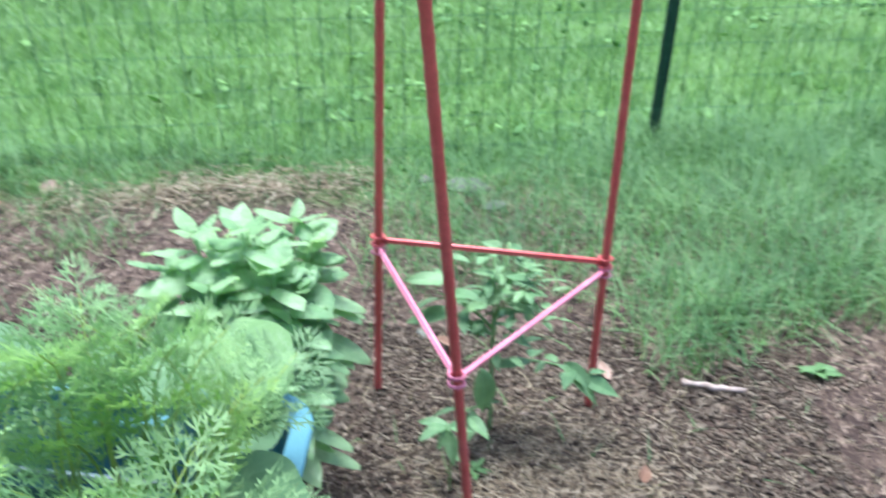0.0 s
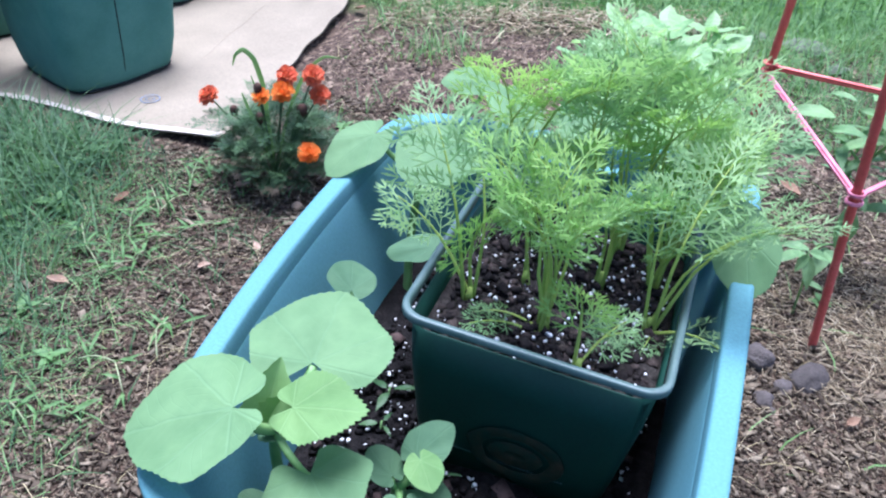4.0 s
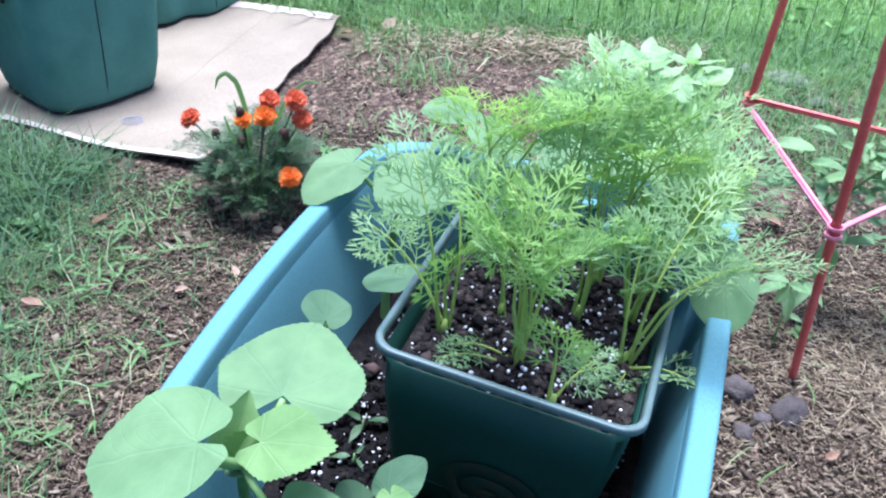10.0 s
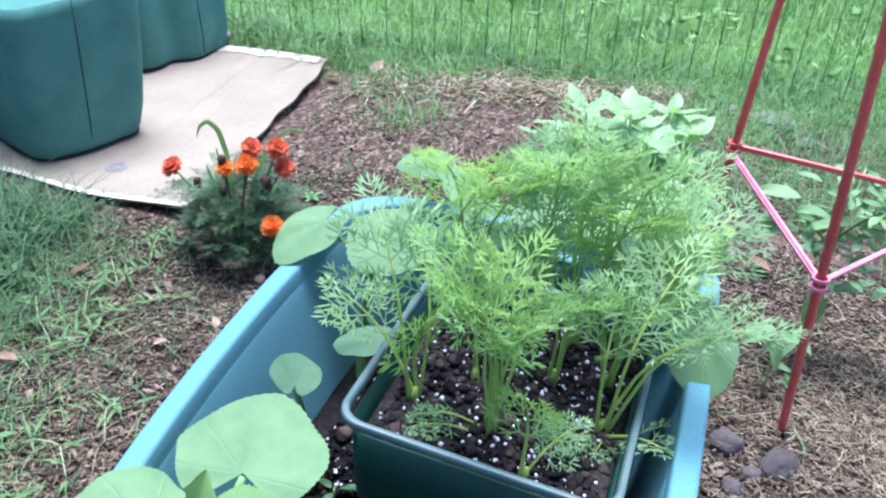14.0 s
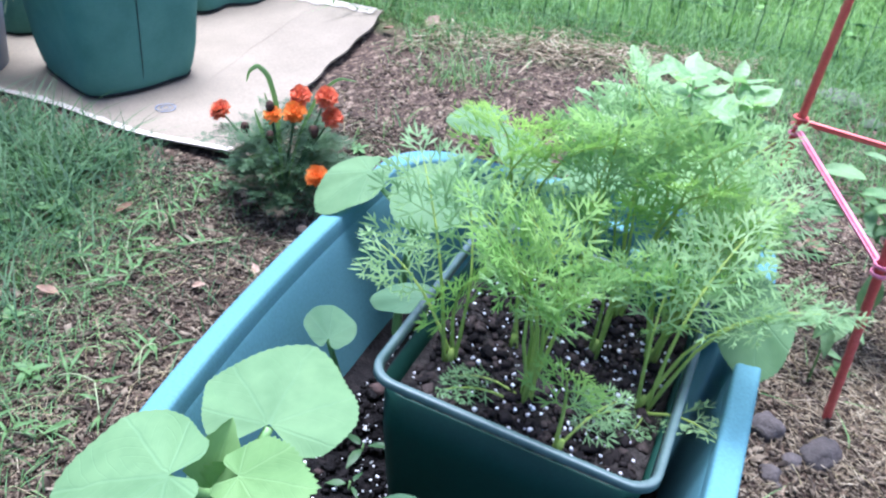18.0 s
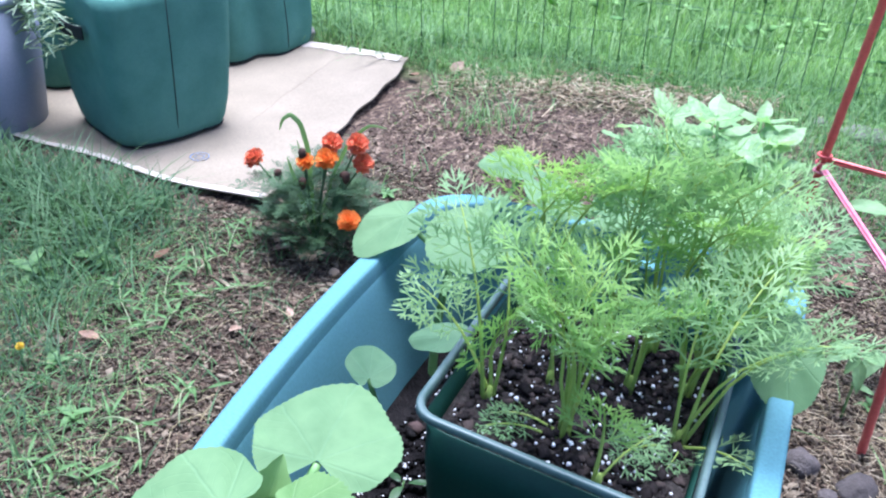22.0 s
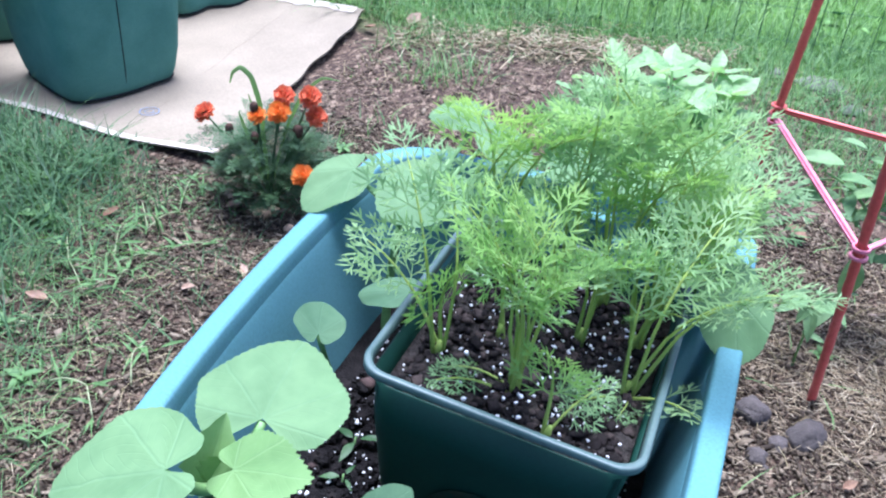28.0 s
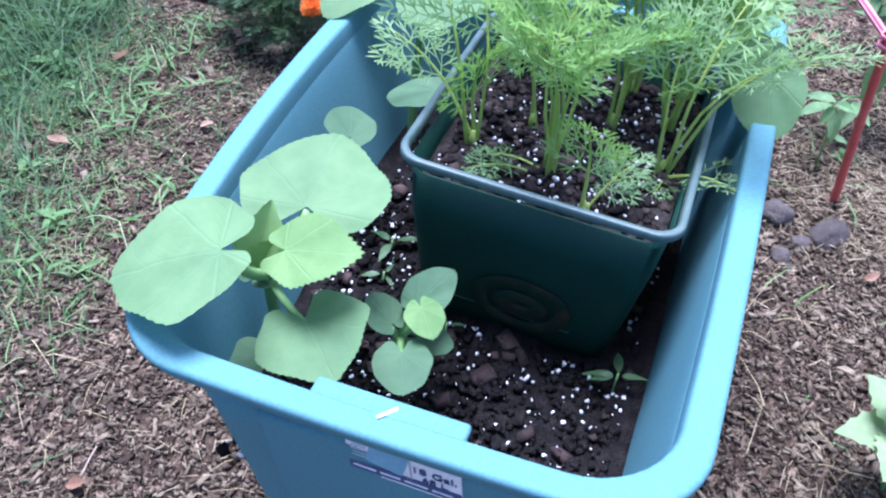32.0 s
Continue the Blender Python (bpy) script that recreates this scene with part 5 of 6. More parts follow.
def carrot(x, y, seed, sprays):
    """A carrot top: sprays of fronds, each with the point that its tips reach for, their number, scatter and tone."""
    rs = random.Random(seed)
    base = Vector((x, y, pot_soil_z(x)))
    t = thing("carrot_plant", "young carrot plant with feathery bright green tops in the square pot", "carrot plant", base, "carrots in the pot")
    for tip, count, (sx, sy, sz), tone in sprays:
        for k in range(count):
            a = 2.4 * k + seed
            r = math.sqrt((k + 0.5) / count)
            p = Vector(tip) + Vector((sx * r * math.cos(a), sy * r * math.sin(a), sz * rs.uniform(-1, 1))) - base
            foot = Vector((0.004 * math.cos(a), 0.004 * math.sin(a), -0.003))
            d = p - foot
            size = min(FRONDS[tone], key=lambda q: abs(q[1].length - d.length))
            lean = Vector((-d.x, -d.y, 0.15 * d.length))
            m = aim(foot, p, lean, rs.uniform(-28, 28)) @ pose(0, 0, 0, 0, -math.degrees(math.atan2(-size[1].z, size[1].x)), 0)
            place("frond", size[0], t, m @ Matrix.Scale(d.length / size[1].length, 4))
    place("crown", tube("crown", [(0, 0, -0.006), (0, 0, 0.006), (0.001, 0, 0.014)], [0.0034, 0.0031, 0.002], M_carrot_stem, 8), t)


carrot(-0.026, 0.297, 1, (((-0.052, 0.340, 0.556), 2, (0.028, 0.02, 0.012), "mid"), ((-0.100, 0.318, 0.486), 1, (0, 0, 0), "mid"), ((-0.014, 0.290, 0.496), 1, (0, 0, 0), "lime")))
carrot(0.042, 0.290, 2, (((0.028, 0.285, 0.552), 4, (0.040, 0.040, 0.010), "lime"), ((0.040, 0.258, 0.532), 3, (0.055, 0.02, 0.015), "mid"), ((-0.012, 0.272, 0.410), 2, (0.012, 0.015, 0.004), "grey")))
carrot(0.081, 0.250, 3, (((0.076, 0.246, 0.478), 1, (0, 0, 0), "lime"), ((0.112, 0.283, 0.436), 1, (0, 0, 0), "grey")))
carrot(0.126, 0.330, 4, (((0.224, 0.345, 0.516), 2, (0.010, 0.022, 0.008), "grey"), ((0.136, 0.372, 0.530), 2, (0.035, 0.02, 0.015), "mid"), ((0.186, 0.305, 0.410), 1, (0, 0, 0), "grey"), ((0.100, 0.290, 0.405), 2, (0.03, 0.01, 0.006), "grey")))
carrot(-0.028, 0.425, 5, (((-0.030, 0.450, 0.490), 2, (0.03, 0.03, 0.02), "mid"), ((0.002, 0.410, 0.568), 4, (0.055, 0.040, 0.012), "lime"),))
carrot(0.012, 0.345, 6, (((0.008, 0.335, 0.500), 2, (0.03, 0.03, 0.015), "mid"),))
carrot(0.075, 0.375, 7, (((0.080, 0.350, 0.515), 3, (0.05, 0.04, 0.02), "mid"),))
carrot(0.120, 0.390, 8, (((0.130, 0.370, 0.515), 3, (0.045, 0.04, 0.015), "lime"), ((0.165, 0.360, 0.470), 2, (0.02, 0.03, 0.02), "mid")))
carrot(0.040, 0.430, 9, (((0.035, 0.455, 0.500), 2, (0.06, 0.03, 0.02), "mid"), ((0.045, 0.430, 0.582), 3, (0.045, 0.05, 0.02), "mid")))
carrot(0.080, 0.435, 10, (((0.090, 0.470, 0.510), 2, (0.05, 0.03, 0.02), "mid"), ((0.085, 0.440, 0.600), 3, (0.055, 0.05, 0.02), "mid"), ((0.090, 0.400, 0.540), 2, (0.05, 0.04, 0.02), "lime")))
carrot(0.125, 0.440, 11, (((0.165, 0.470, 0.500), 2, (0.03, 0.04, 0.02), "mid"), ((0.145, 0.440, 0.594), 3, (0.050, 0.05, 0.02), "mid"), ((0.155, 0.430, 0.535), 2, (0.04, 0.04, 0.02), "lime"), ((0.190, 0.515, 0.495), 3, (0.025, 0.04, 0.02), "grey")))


# ---- basil behind the tote ----
BASIL = [oval_leaf("leaf", ln, w, M_basil, 60 + i, -0.22, dr, 0.80, 12, 0.0022) for i, (ln, w, dr) in enumerate(((0.064, 0.042, 0.30), (0.056, 0.038, 0.25), (0.046, 0.031, 0.16), (0.032, 0.021, 0.02), (0.070, 0.046, 0.38)))]


def build_basil(base, tops, label):
    """Stems that carry crossed pairs of leaves, the largest low down, and a small rosette on top."""
    t = thing("basil_plant", label, "basil plant", base)
    off = Vector(base)
    rs = random.Random(17)
    for si, top in enumerate(tops):
        foot = Vector((0.014 * math.cos(2.4 * si), 0.014 * math.sin(2.4 * si), -0.01))
        pts = bend(foot, Vector(top) - off, 0.014, 12, (0.3 * (-1) ** si, 0.2, 0))
        place("stem", tube("stem", pts, [0.0036 - 0.0018 * i / 12 for i in range(13)], M_petiole, 7), t)
        ln = (pts[-1] - pts[0]).length
        for k in range(7):
            s = 1 - (0.006 + 0.026 * k) / ln
            if s < 0.3:
                break
            i = min(11, int(s * 12))
            p = pts[i].lerp(pts[i + 1], s * 12 - i)
            a0 = 0.785 * k + 0.8 * si
            for j in range(4):
                a = a0 + 1.571 * j + rs.uniform(-0.3, 0.3)
                e = (0.55, 0.25, 0.10, 0.0, -0.08, -0.12, -0.15)[k] + rs.uniform(-0.12, 0.18)
                me = BASIL[(2, 1, 0, 4, 4, 4, 0)[k] if j % 2 else (3, 2, 1, 0, 0, 4, 4)[k]]
                d = Vector((math.cos(a), math.sin(a), e)).normalized()
                q = p + d * (0.003 + 0.004 * k)
                place("leaf", me, t, aim(q, q + d, (0, 0, 1), rs.uniform(-18, 18)) @ Matrix.Scale(rs.uniform(0.95, 1.18), 4))


build_basil((0.075, 0.885, gzf(0.075, 0.885)), ((0.060, 0.905, 0.462), (0.000, 0.905, 0.455), (0.112, 0.985, 0.440), (0.138, 0.950, 0.425), (0.105, 0.870, 0.425), (0.030, 0.850, 0.410), (-0.040, 0.915, 0.400), (0.122, 0.880, 0.385), (0.075, 0.800, 0.365), (0.050, 0.970, 0.430), (0.110, 0.800, 0.330)), "bushy basil plant with glossy pale green leaves growing behind the tote")

# ---- pepper plant in the cage ----
PEPPER = [oval_leaf("leaf", ln, w, M_tomato, 90 + i, 0.25, dr, 0.8, 12, 0.0008) for i, (ln, w, dr) in enumerate(((0.085, 0.034, 0.3), (0.07, 0.030, 0.2), (0.055, 0.024, 0.15), (0.095, 0.038, 0.5)))]


def build_pepper():
    base = (0.385, 1.110, gzf(0.385, 1.11))
    off = Vector(base)
    t = thing("pepper_plant", "leafy green vegetable plant growing inside the red cage", "vegetable plant", base)
    rs = random.Random(5)
    lines = [((0.385, 1.11, -0.01), (0.385, 1.100, 0.330)), ((0.385, 1.105, 0.14), (0.53, 1.09, 0.13)), ((0.385, 1.105, 0.20), (0.30, 1.09, 0.270)), ((0.385, 1.105, 0.22), (0.45, 1.06, 0.310)), ((0.385, 1.105, 0.05), (0.33, 1.00, 0.10)), ((0.385, 1.10, 0.18), (0.41, 1.17, 0.32))]
    for li, (a, b) in enumerate(lines):
        pts = [p - off for p in bend(a, b, 0.012, 8)]
        place("stem", tube("stem", pts, [0.0042 - 0.0022 * i / 8 for i in range(9)] if li == 0 else [0.0028 - 0.0013 * i / 8 for i in range(9)], M_petiole, 6), t)
        for k in range(8 if li == 0 else 6):
            s = 0.35 + 0.65 * k / (7 if li == 0 else 5)
            p = pts[min(8, int(round(s * 8)))]
            a2 = 2.4 * k + li * 1.1
            d = Vector((math.cos(a2), math.sin(a2), rs.uniform(-0.2, 0.5))).normalized()
            me = rs.choice(PEPPER)
            q = p + d * 0.012
            place("leaf", me, t, aim(q, q + d, (0, 0, 1), rs.uniform(-25, 25)) @ Matrix.Scale(rs.uniform(0.5, 0.8), 4))
    for k in range(64):
        c = Vector((rs.gauss(0.415, 0.032), rs.gauss(1.10, 0.03), rs.uniform(0.17, 0.325))) - off
        a2 = 2.4 * k
        d = Vector((math.cos(a2), math.sin(a2), rs.uniform(-0.3, 0.6))).normalized()
        place("leaf", PEPPER[rs.randint(1, 2)], t, aim(c, c + d, (0, 0, 1), rs.uniform(-35, 35)) @ Matrix.Scale(rs.uniform(0.42, 0.68), 4))
    for a, b, k in (((0.365, 1.04, 0.17), (0.395, 1.02, 0.06), 3), ((0.50, 1.09, 0.15), (0.56, 1.06, 0.10), 0), ((0.53, 1.09, 0.13), (0.57, 1.10, 0.06), 0), ((0.53, 1.09, 0.12), (0.62, 1.08, 0.09), 1), ((0.33, 1.08, 0.24), (0.27, 1.09, 0.235), 0), ((0.32, 1.09, 0.29), (0.26, 1.09, 0.300), 1)):
        place("leaf", PEPPER[k], t, aim(Vector(a) - off, Vector(b) - off, (0, -0.4, 1)))


build_pepper()


def build_drooping_weed():
    base = (0.322, 0.950, gzf(0.322, 0.95))
    t = thing("drooping_weed", "small weed with drooping oblong green leaves beside the cage leg", "weed", base)
    place("stem", tube("stem", [(0, 0, -0.008), (0.002, 0, 0.06), (-0.004, -0.005, 0.125)], [0.0022, 0.0018, 0.0012], M_petiole, 6), t)
    for k, (dx, dy, dz, z, ln) in enumerate(((-0.5, -0.5, -0.8, 0.118, 2), (0.25, -0.6, -0.9, 0.115, 0), (-0.9, 0.1, 0.15, 0.125, 1), (0.7, 0.2, -0.2, 0.122, 1), (0.9, -0.4, 0.1, 0.070, 2), (-0.2, 0.8, 0.1, 0.100, 2))):
        p = Vector((-0.002, -0.003, z))
        place("leaf", PEPPER[ln], t, aim(p, p + Vector((dx, dy, dz)), (0, -0.3, 1)) @ Matrix.Scale(0.62, 4))


build_drooping_weed()

# ---- marigold ----
MARI_LEAF = [frond_mesh("leaf", ln, 120 + i, M_marigold_leaf, M_marigold_leaf, 5, 0.34, 0.0011, 0.65, 0.2, 30, 0.013, 0.007) for i, ln in enumerate((0.06, 0.075, 0.09))]


def flower_mesh(mat, seed, r=0.0195):
    """A double flower head: rows of ruffled petals over a cup."""
    rs = random.Random(seed)
    verts, faces = [], []
    for row, (n, tilt, ln) in enumerate(((20, -10, 1.0), (20, 4, 0.96), (18, 18, 0.86), (15, 32, 0.74), (11, 46, 0.60), (8, 60, 0.46), (5, 76, 0.34))):
        for k in range(n):
            a = 6.283 * k / n + row * 0.35 + rs.uniform(-0.12, 0.12)
            t = radians(tilt + rs.uniform(-13, 13))
            d = Vector((math.cos(a) * math.cos(t), math.sin(a) * math.cos(t), math.sin(t)))
            s = Vector((-math.sin(a), math.cos(a), 0))
            up = d.cross(s) * -1
            b = Vector((0, 0, 0.0010 * row))
            l = r * ln * rs.uniform(0.85, 1.12)
            i0 = len(verts)
            w = r * rs.uniform(0.14, 0.21)
            for q, ww, dz in ((0.15, 0.35, 0), (0.6, 0.95, 0.05), (0.9, 1.1, -0.04), (1.0, 0.8, -0.12)):
                for e in (-1, 0, 1):
                    verts.append(b + d * l * (q + (0.06 if e == 0 and q == 1.0 else 0)) + s * e * w * ww + up * l * (dz + (0.10 if e == 0 else rs.uniform(-0.12, 0.12))))
            for i in range(3):
                for j in range(2):
                    p = i0 + i * 3 + j
                    faces.append((p, p + 1, p + 4, p + 3))
    return mesh_from("flower_head", verts, faces, mat)


def build_marigold():
    base = (-0.645, 1.045, gzf(-0.645, 1.045))
    off = Vector(base)
    t = thing("marigold_plant", "bushy marigold with orange and red-orange blooms beside cardboard", "marigold", base)
    rs = random.Random(23)
    tops = [(-0.768, 1.03, 0.166, 0, 1.0), (-0.606, 1.045, 0.226, 0, 1.0), (-0.603, 1.02, 0.204, 1, 1.05), (-0.545, 1.03, 0.243, 0, 1.0), (-0.534, 1.03, 0.208, 0, 0.95), (-0.655, 1.03, 0.183, 1, 0.85), (-0.540, 0.985, 0.110, 1, 1.05)]
    heads = [flower_mesh(M_petal_red, 1), flower_mesh(M_petal_orange, 2), flower_mesh(M_petal_red, 3), flower_mesh(M_petal_orange, 4)]
    for i, (x, y, z, c, sc) in enumerate(tops):
        top = Vector((x, y, z)) - off
        foot = Vector((rs.uniform(-0.02, 0.02), rs.uniform(-0.02, 0.02), 0.0))
        place("flower_stalk", tube("flower_stalk", bend(foot, top, 0.012, 8, (0.2, -0.3, 0.4)), [0.0022 - 0.0006 * k / 8 for k in range(9)], M_marigold_leaf, 6), t)
        tilt = Vector((top.x * 1.5, -0.55 + rs.uniform(-0.2, 0.2), 0.85)).normalized()
        m = Matrix.Translation(top) @ tilt.to_track_quat("Z", "Y").to_matrix().to_4x4()
        place("flower_head", heads[(c + 2 * (i % 2))], t, m @ Matrix.Scale(sc, 4), "orange double bloom" if c else "red-orange double bloom")
        v, f = tube_data([(0, 0, -0.016), (0, 0, -0.009), (0, 0, 0.0), (0, 0, 0.003)], [0.0025, 0.0052, 0.0065, 0.006], 8)
        place("calyx", mesh_from("calyx", v, f, M_marigold_leaf), t, m @ Matrix.Scale(sc, 4))
    for x, y, z in ((-0.709, 1.02, 0.149), (-0.660, 1.03, 0.198), (-0.650, 1.01, 0.150), (-0.564, 1.02, 0.177), (-0.585, 1.05, 0.160), (-0.63, 1.06, 0.185)):
        top = Vector((x, y, z)) - off
        place("flower_stalk", tube("flower_stalk", bend((0, 0, 0), top, 0.01, 6, (0.2, -0.3, 0.3)), 0.0016, M_marigold_leaf, 5), t)
        v, f = tube_data([top + Vector((0, 0, q)) for q in (-0.014, -0.008, 0.0, 0.008, 0.011)], [0.002, 0.0065, 0.0082, 0.007, 0.003], 8)
        place("dry_bud", mesh_from("dry_bud", v, f, M_bud), t, None, "dark dried spent bud")
    for k in range(190):
        a = 2.4 * k
        rr = 0.066 * math.sqrt(rs.random())
        z = rs.uniform(0.030, 0.182) * (1 - 0.40 * (rr / 0.078) ** 2)
        d = Vector((math.cos(a), math.sin(a), rs.uniform(0.0, 0.9))).normalized()
        p = Vector((rr * math.cos(a) * 1.15, rr * math.sin(a) * 0.9, z))
        place("leaf", rs.choice(MARI_LEAF), t, aim(p, p + d, (0, 0, 1), rs.uniform(-40, 40)) @ Matrix.Scale(rs.uniform(0.6, 1.0), 4))
    for k in range(9):
        a = 2.4 * k
        e = Vector((0.07 * math.cos(a), 0.055 * math.sin(a), 0.10 + 0.02 * math.sin(k)))
        place("branch", tube("branch", bend((0, 0, 0), e, 0.01, 6), 0.0018, M_marigold_leaf, 5), t)


build_marigold()


def arching_blade(at, pts, w, mat, name="leaf_blade"):
    """A long strap leaf through the given points."""
    vs, fs = [], []
    n = len(pts)
    for i, p in enumerate(pts):
        p = Vector(p)
        d = Vector(pts[min(i + 1, n - 1)]) - Vector(pts[max(i - 1, 0)])
        s = d.cross(Vector((0.3, -0.9, 0.3))).normalized()
        ww = w * math.sin(math.pi * (0.12 + 0.86 * i / (n - 1))) ** 0.7
        nn = s.cross(d).normalized() * w * 0.3
        vs += [p - s * ww, p + nn, p + s * ww]
    for i in range(n - 1):
        for j in (0, 1):
            a = 3 * i + j
            fs.append((a, a + 1, a + 4, a + 3))
    return mesh_from(name, vs, fs, mat)


def build_strap_plant():
    t = thing("strap_leaf_weed", "grassy weed with long arching strap leaves behind the marigold", "weed", (-0.665, 1.075, 0))
    for pts, w in ((((0, 0, 0), (0.0, -0.01, 0.10), (0.0, -0.015, 0.19), (-0.012, -0.02, 0.245), (-0.030, -0.025, 0.262), (-0.045, -0.03, 0.250), (-0.052, -0.03, 0.228)), 0.0075),
                   (((0, 0, 0), (-0.012, 0, 0.09), (-0.020, -0.005, 0.16), (-0.028, -0.01, 0.205)), 0.0055),
                   (((0, 0, 0), (-0.03, -0.01, 0.10), (-0.045, -0.02, 0.17)), 0.008),
                   (((0, 0, 0), (0.04, 0, 0.14), (0.08, 0, 0.225), (0.12, 0.0, 0.262), (0.155, 0.0, 0.262)), 0.005)):
        curve = []
        P = [Vector(p) for p in pts]
        for i in range(len(P) - 1):
            for k in range(4):
                curve.append(P[i].lerp(P[i + 1], k / 4))
        curve.append(P[-1])
        sm = [curve[0]] + [(curve[i - 1] + curve[i] * 2 + curve[i + 1]) / 4 for i in range(1, len(curve) - 1)] + [curve[-1]]
        place("leaf_blade", arching_blade((0, 0, 0), sm, w * 0.65, M_lawn), t)


build_strap_plant()

# ---- narrow-leaved sprig over the tub ----
def build_sprig():
    base = (-1.56, 1.19, 0.345)
    off = Vector(base)
    t = thing("potted_sprig", "narrow-leaved pale green sprigs growing out of the grey tub", "garden plant", base)
    leaf = [oval_leaf("leaf", ln, 0.0048, M_silver_leaf, 200 + i, 0.3, 0.3, 0.9, 6) for i, ln in enumerate((0.04, 0.05, 0.062))]
    rs = random.Random(31)
    for k, tip in enumerate(((-1.33, 1.19, 0.262), (-1.38, 1.19, 0.285), (-1.36, 1.20, 0.240), (-1.44, 1.19, 0.295), (-1.43, 1.20, 0.205), (-1.40, 1.18, 0.225))):
        pts = [p - off for p in bend(base, tip, 0.04, 10)]
        place("stem", tube("stem", pts, 0.0016, M_grey_leaf, 5), t)
        for j in range(34):
            p = pts[min(10, 3 + j * 8 // 34)]
            a = 2.4 * j
            d = Vector((math.cos(a), math.sin(a), rs.uniform(-0.3, 0.7))).normalized()
            place("leaf", rs.choice(leaf), t, aim(p, p + d))


build_sprig()


# ---- light green plant at the near edge of the bed ----
def build_edge_plant():
    base = (0.420, 0.385, gzf(0.42, 0.385))
    off = Vector(base)
    t = thing("leafy_seedling", "pale green toothed seedling growing alone in the mulch", "garden plant", base)
    place("stem", tube("stem", [(0, 0, -0.01), (-0.004, 0, 0.05), (-0.006, 0, 0.10)], 0.003, M_petiole, 7), t)
    for k, (dx, dy, dz, w, z) in enumerate(((-0.9, -0.2, 0.2, 0.055, 0.09), (-0.6, 0.6, 0.5, 0.05, 0.10), (0.5, 0.5, 0.4, 0.05, 0.10), (0.8, -0.3, 0.2, 0.055, 0.085), (-0.3, -0.8, 0.3, 0.05, 0.09), (-0.5, 0.1, 0.9, 0.035, 0.105), (0.2, -0.6, 0.5, 0.045, 0.10))):
        me = oval_leaf("leaf", 0.068, w, M_pale_leaf, 300 + k, 0.2, 0.25, 0.8, 12, 0.0, 0.10)
        place("leaf", me, t, aim((-0.005, 0, z), (-0.005 + dx, dy, z + dz)))


build_edge_plant()

# ---- stones, dead leaves, sticks ----
def drop_stone(name, x, y, size, mat, seed, label, category, turn=0, rough=0.16, sink=0.3):
    ob = place(name, stone_mesh(name, size, mat, seed, rough), None, pose(x, y, gzf(x, y) + size[2] * (0.5 - sink), 0, 0, turn))
    return tagged(ob, label, category)


for x, y, sz, sd in ((0.352, 0.802, (0.060, 0.044, 0.036), 1.3), (0.276, 0.816, (0.046, 0.042, 0.042), 4.1), (0.314, 0.771, (0.030, 0.026, 0.022), 6.6), (0.288, 0.736, (0.030, 0.026, 0.024), 8.2), (0.300, 0.722, (0.014, 0.012, 0.010), 3.2)):
    tagged(drop_stone("stone", x, y, sz, M_stone, sd, "lumpy grey-brown fieldstone lying on mulch beside the tote", "stone", 40 * sd, 0.26), group="stones by the tote")
drop_stone("rock", -1.325, 2.105, (0.075, 0.05, 0.085), M_pale_stone, 2.2, "upright pale grey rock at the back corner of the cardboard", "rock", 20, 0.34, 0.15)
for x, y, sz, sd in ((0.337, 2.19, (0.13, 0.10, 0.035), 5.0), (0.41, 2.06, (0.07, 0.05, 0.025), 7.5), (0.22, 2.25, (0.05, 0.04, 0.025), 2.9), (0.26, 1.42, (0.045, 0.03, 0.012), 9.1)):
    tagged(drop_stone("flat_rock", x, y, sz, M_mossy, sd, "flat pale rock half hidden in the grass behind the cage", "rock", 31 * sd, 0.2), group="rocks in the grass")
for x, y, sz, sd in ((-0.640, 1.015, (0.055, 0.035, 0.014), 1.0), (-0.725, 1.03, (0.020, 0.016, 0.014), 2.0), (-0.74, 1.045, (0.022, 0.018, 0.014), 3.0), (-0.57, 0.98, (0.024, 0.020, 0.016), 5.0)):
    tagged(drop_stone("pebble", x, y, sz, M_pebble, sd, "small tan pebble lying in the mulch under the marigold", "pebble", 50 * sd, 0.15, 0.2), group="pebbles by the marigold")


def dead_leaf(x, y, size, turn, seed, lift=0.012, mat=None):
    size *= 0.72
    me = oval_leaf("dead_leaf", size, size * 0.62, mat or M_dryleaf, seed, 0.55, -0.25, 0.8, 10, 0.002)
    ob = place("dead_leaf", me, None, pose(x, y, gzf(x, y) + lift, 8, -6, turn))
    tagged(ob, "curled dry brown leaf lying on the mulch", "dead leaf", "dead leaves")


for i, (x, y, s, a) in enumerate(((-0.707, 0.985, 0.050, 10), (-0.877, 0.847, 0.045, 60), (-0.80, 2.08, 0.085, 80), (-0.62, 0.72, 0.035, 10), (0.60, 1.25, 0.06, 110), (-0.55, 0.80, 0.03, 140), (-0.90, 2.00, 0.06, -20), (0.62, 0.98, 0.045, 80), (0.40, 0.72, 0.03, 40), (-0.42, 0.10, 0.035, 20), (-0.33, -0.02, 0.03, 70), (-0.78, 0.60, 0.05, 200), (0.33, 1.34, 0.07, 160), (0.53, 0.838, 0.06, 15), (-0.48, 0.62, 0.035, 60))):
    dead_leaf(x, y, s, a, 400 + i)


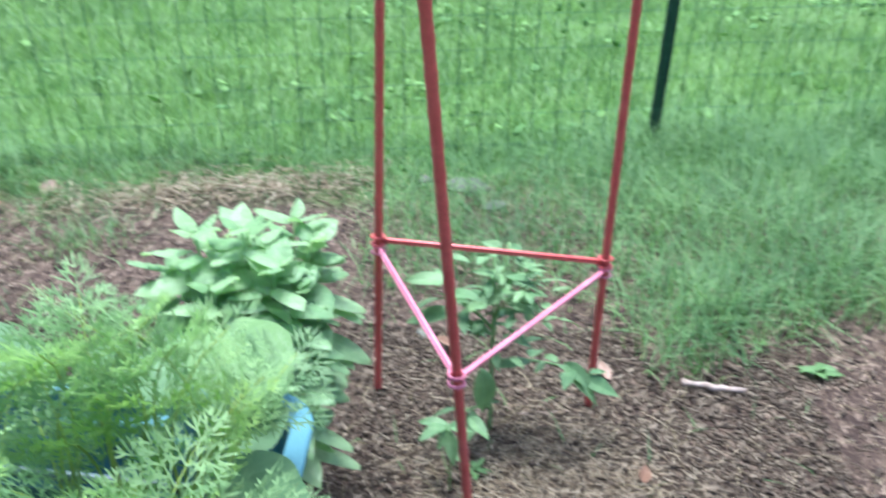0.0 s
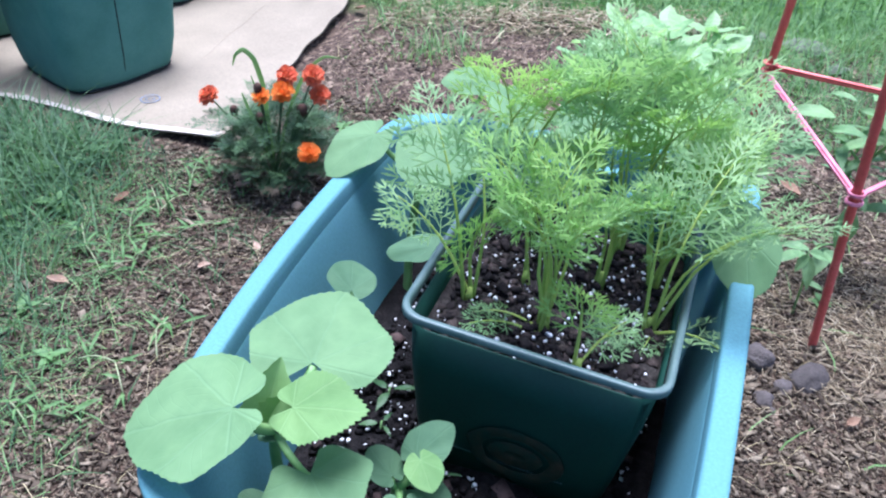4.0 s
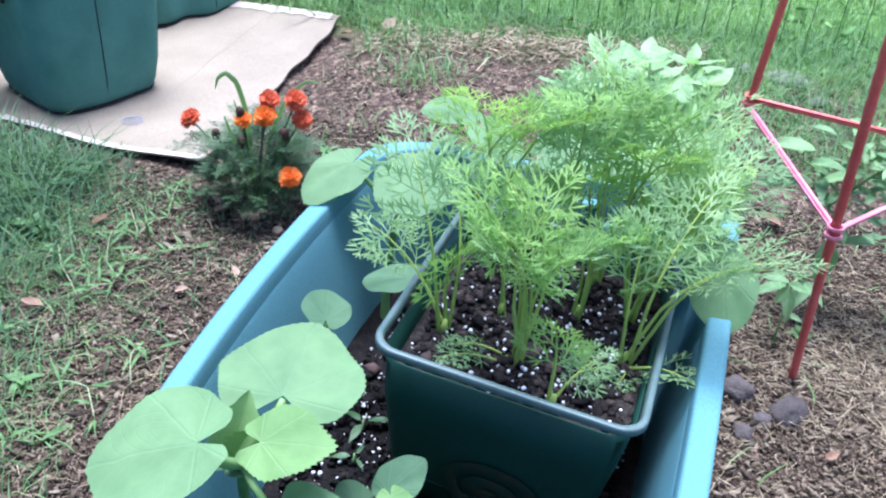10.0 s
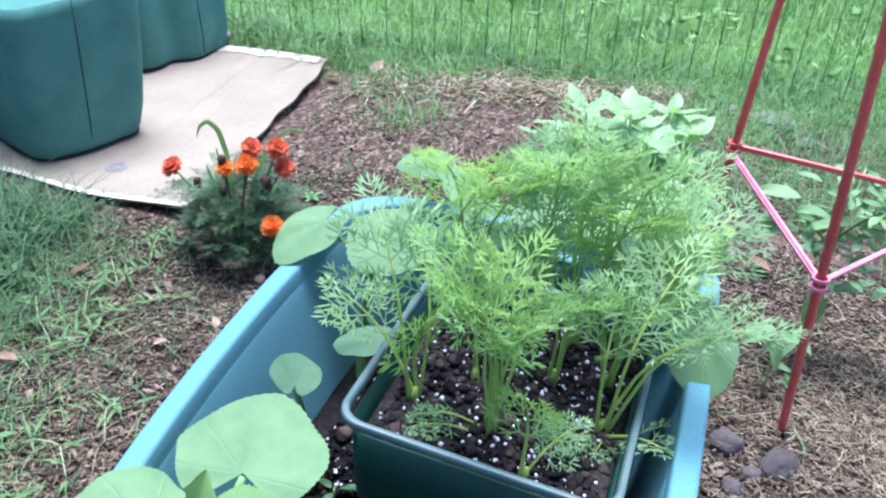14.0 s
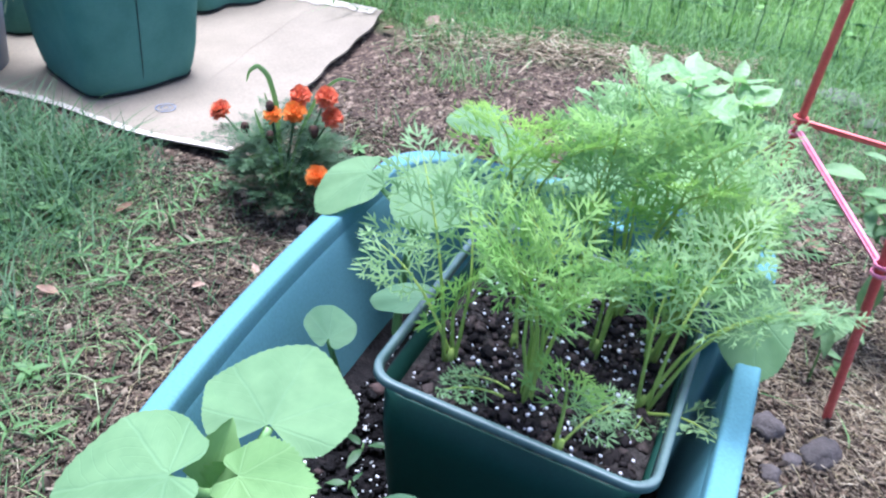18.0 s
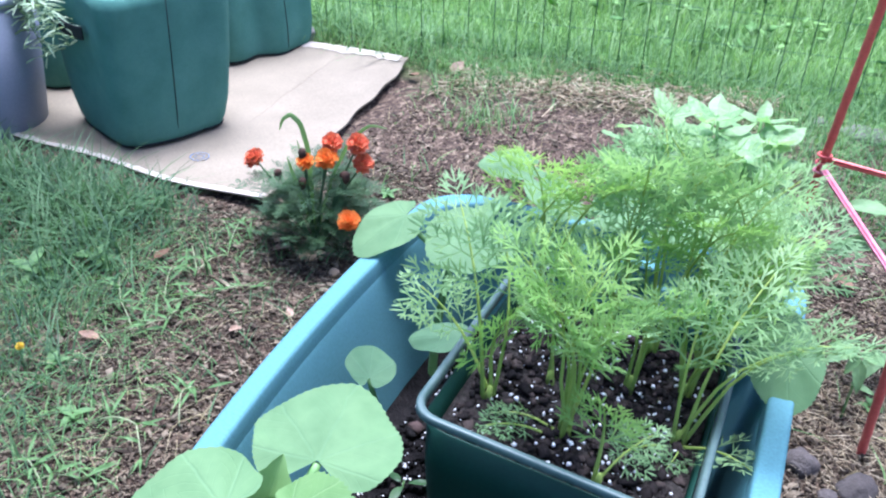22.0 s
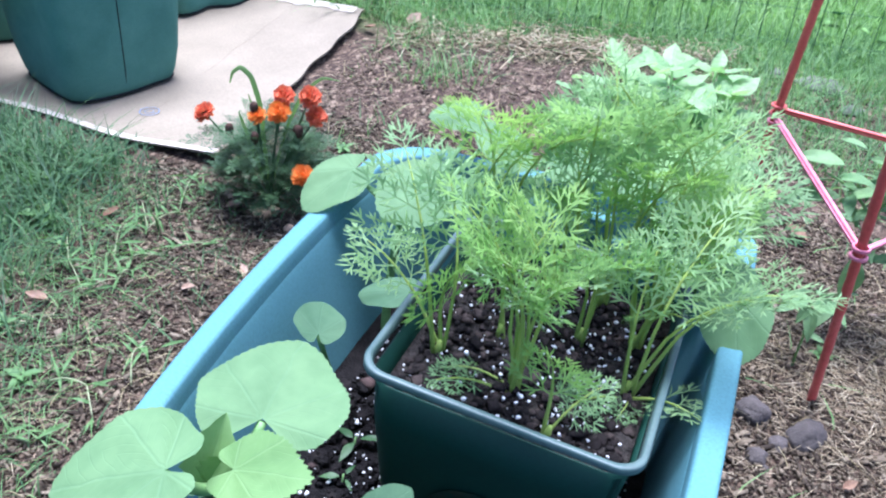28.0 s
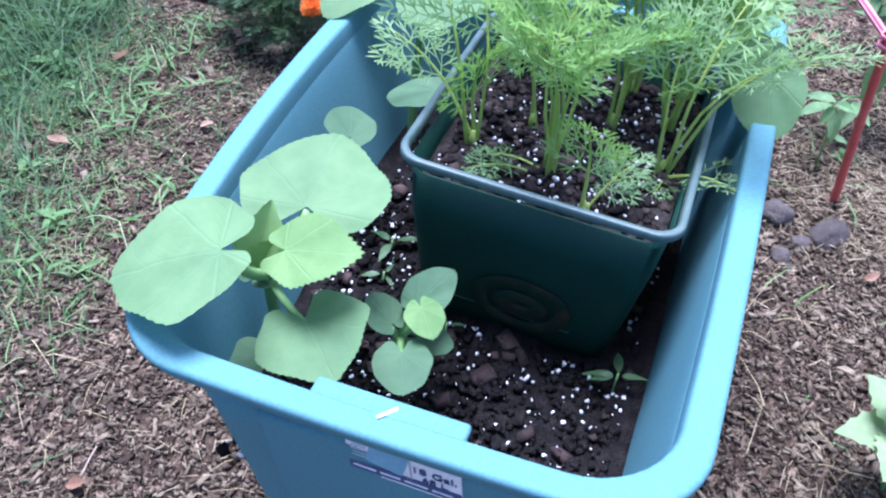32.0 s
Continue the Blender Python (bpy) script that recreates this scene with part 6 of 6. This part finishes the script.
def stick(x, y, ln, r, turn, seed, label="broken pale stick lying on the mulch"):
    rs = random.Random(seed)
    pts = [(ln * (i / 8 - 0.5), rs.uniform(-1, 1) * ln * 0.02, rs.uniform(-1, 1) * r * 0.3) for i in range(9)]
    ob = place("stick", tube("stick", pts, [r * rs.uniform(0.8, 1.15) * (1 - 0.25 * i / 8) for i in range(9)], M_twig, 7), None, pose(x, y, gzf(x, y) + r + 0.004, 0, 0, turn))
    tagged(ob, label, "stick", "sticks on the mulch")


stick(0.785, 1.235, 0.11, 0.007, -12, 1)
rs = random.Random(77)
for i in range(26):
    x, y = rs.uniform(-0.85, 0.95), rs.uniform(0.0, 1.5)
    if abs(x) < 0.26 and y < 0.68:
        x = 0.3 + abs(x) if i % 2 else -0.3 - abs(x)
    stick(x, y, rs.uniform(0.05, 0.15), rs.uniform(0.0008, 0.0015), rs.uniform(0, 180), 10 + i, "thin pale dry twig lying on the mulch")


# ---- low weeds ----
WEED = [oval_leaf("leaf", ln, ln * 0.5, M_grass, 500 + i, 0.25, 0.35, 0.8, 8) for i, ln in enumerate((0.03, 0.04, 0.05))]


def weed(x, y, seed, size=1.0):
    r = random.Random(seed)
    t = thing("low_weed", "low green broad-leaved weed growing in the mulch", "weed", (x, y, gzf(x, y)), "low weeds")
    for k in range(r.randint(6, 10)):
        a = 2.4 * k
        d = Vector((math.cos(a), math.sin(a), r.uniform(0.15, 0.9))).normalized()
        p = Vector((0, 0, 0.003 + 0.003 * k * size))
        place("leaf", r.choice(WEED), t, aim(p, p + d) @ Matrix.Scale(size * r.uniform(0.7, 1.1), 4))


for i, (x, y, s) in enumerate(((-0.95, 0.78, 1.2), (-1.02, 0.70, 1.3), (-0.93, 0.45, 0.9), (-0.80, 0.52, 0.7), (-0.70, 0.45, 0.6), (0.36, 0.99, 0.6), (0.98, 1.28, 1.2), (-1.05, 0.90, 1.4), (-0.62, 1.30, 0.6))):
    weed(x, y, 600 + i, s)


# ---- creeping grass runners at the edge of the mulch ----
def runner(pts, seed):
    r = random.Random(seed)
    P = [Vector((x, y, gzf(x, y) + 0.010 + 0.012 * (i % 2))) for i, (x, y) in enumerate(pts)]
    off = P[0].copy()
    t = thing("grass_runner", "thin creeping grass runner with short blades on the mulch", "grass", off, "creeping runners")
    line = []
    for a, b in zip(P, P[1:]):
        line += [q - off for q in bend(a, b, 0.010, 6)][:-1]
    line.append(P[-1] - off)
    place("runner_stem", tube("runner_stem", line, 0.0011, M_straw_green, 5), t)
    for k in range(2, len(line), 2):
        for j in range(r.randint(1, 3)):
            a = r.uniform(0, 6.28)
            d = Vector((math.cos(a), math.sin(a), r.uniform(0.2, 0.9))).normalized()
            place("blade", RUN_BLADE[r.randint(0, 2)], t, aim(line[k], line[k] + d))


M_straw_green = leafy("runner_stalk", (0.20, 0.26, 0.12), (0.34, 0.38, 0.2), 0.6, 30, 0.1, "object", 0.2)
RUN_BLADE = [oval_leaf("blade", ln, 0.0045, M_grass, 700 + i, 0.3, 0.3, 0.7, 7) for i, ln in enumerate((0.028, 0.038, 0.05))]
for i, pts in enumerate((((-0.769, 0.741), (-0.817, 0.823), (-0.774, 0.833)), ((-0.756, 0.742), (-0.703, 0.775), (-0.661, 0.861)), ((-0.891, 0.772), (-0.819, 0.693), (-0.748, 0.641)), ((-0.850, 0.924), (-0.770, 0.835), (-0.769, 0.925)), ((-0.769, 0.925), (-0.813, 1.031), (-0.781, 1.018)), ((-0.748, 0.641), (-0.716, 0.687), (-0.724, 0.731)), ((-0.555, 0.505), (-0.586, 0.553), (-0.570, 0.578)), ((-0.66, 0.46), (-0.60, 0.47), (-0.56, 0.43)), ((-0.70, 0.36), (-0.64, 0.33), (-0.60, 0.36)))):
    runner(pts, 900 + i)

# ---- small yellow bloom among the left grass ----
tagged(new("yellow_bloom"), "tiny yellow wildflower on a thin stalk in grass", "wildflower")
bloom = bpy.data.objects["yellow_bloom"]
bloom.matrix_world = pose(-0.827, 0.489, gzf(-0.827, 0.489))
place("flower_stalk", tube("flower_stalk", [(0, 0, -0.01), (0.002, 0, 0.03), (0.001, 0.002, 0.055)], 0.0008, M_grass, 5), bloom)
place("flower_head", flower_mesh(M_yellow, 9, 0.006), bloom, pose(0.001, 0.002, 0.055), "small yellow bloom")
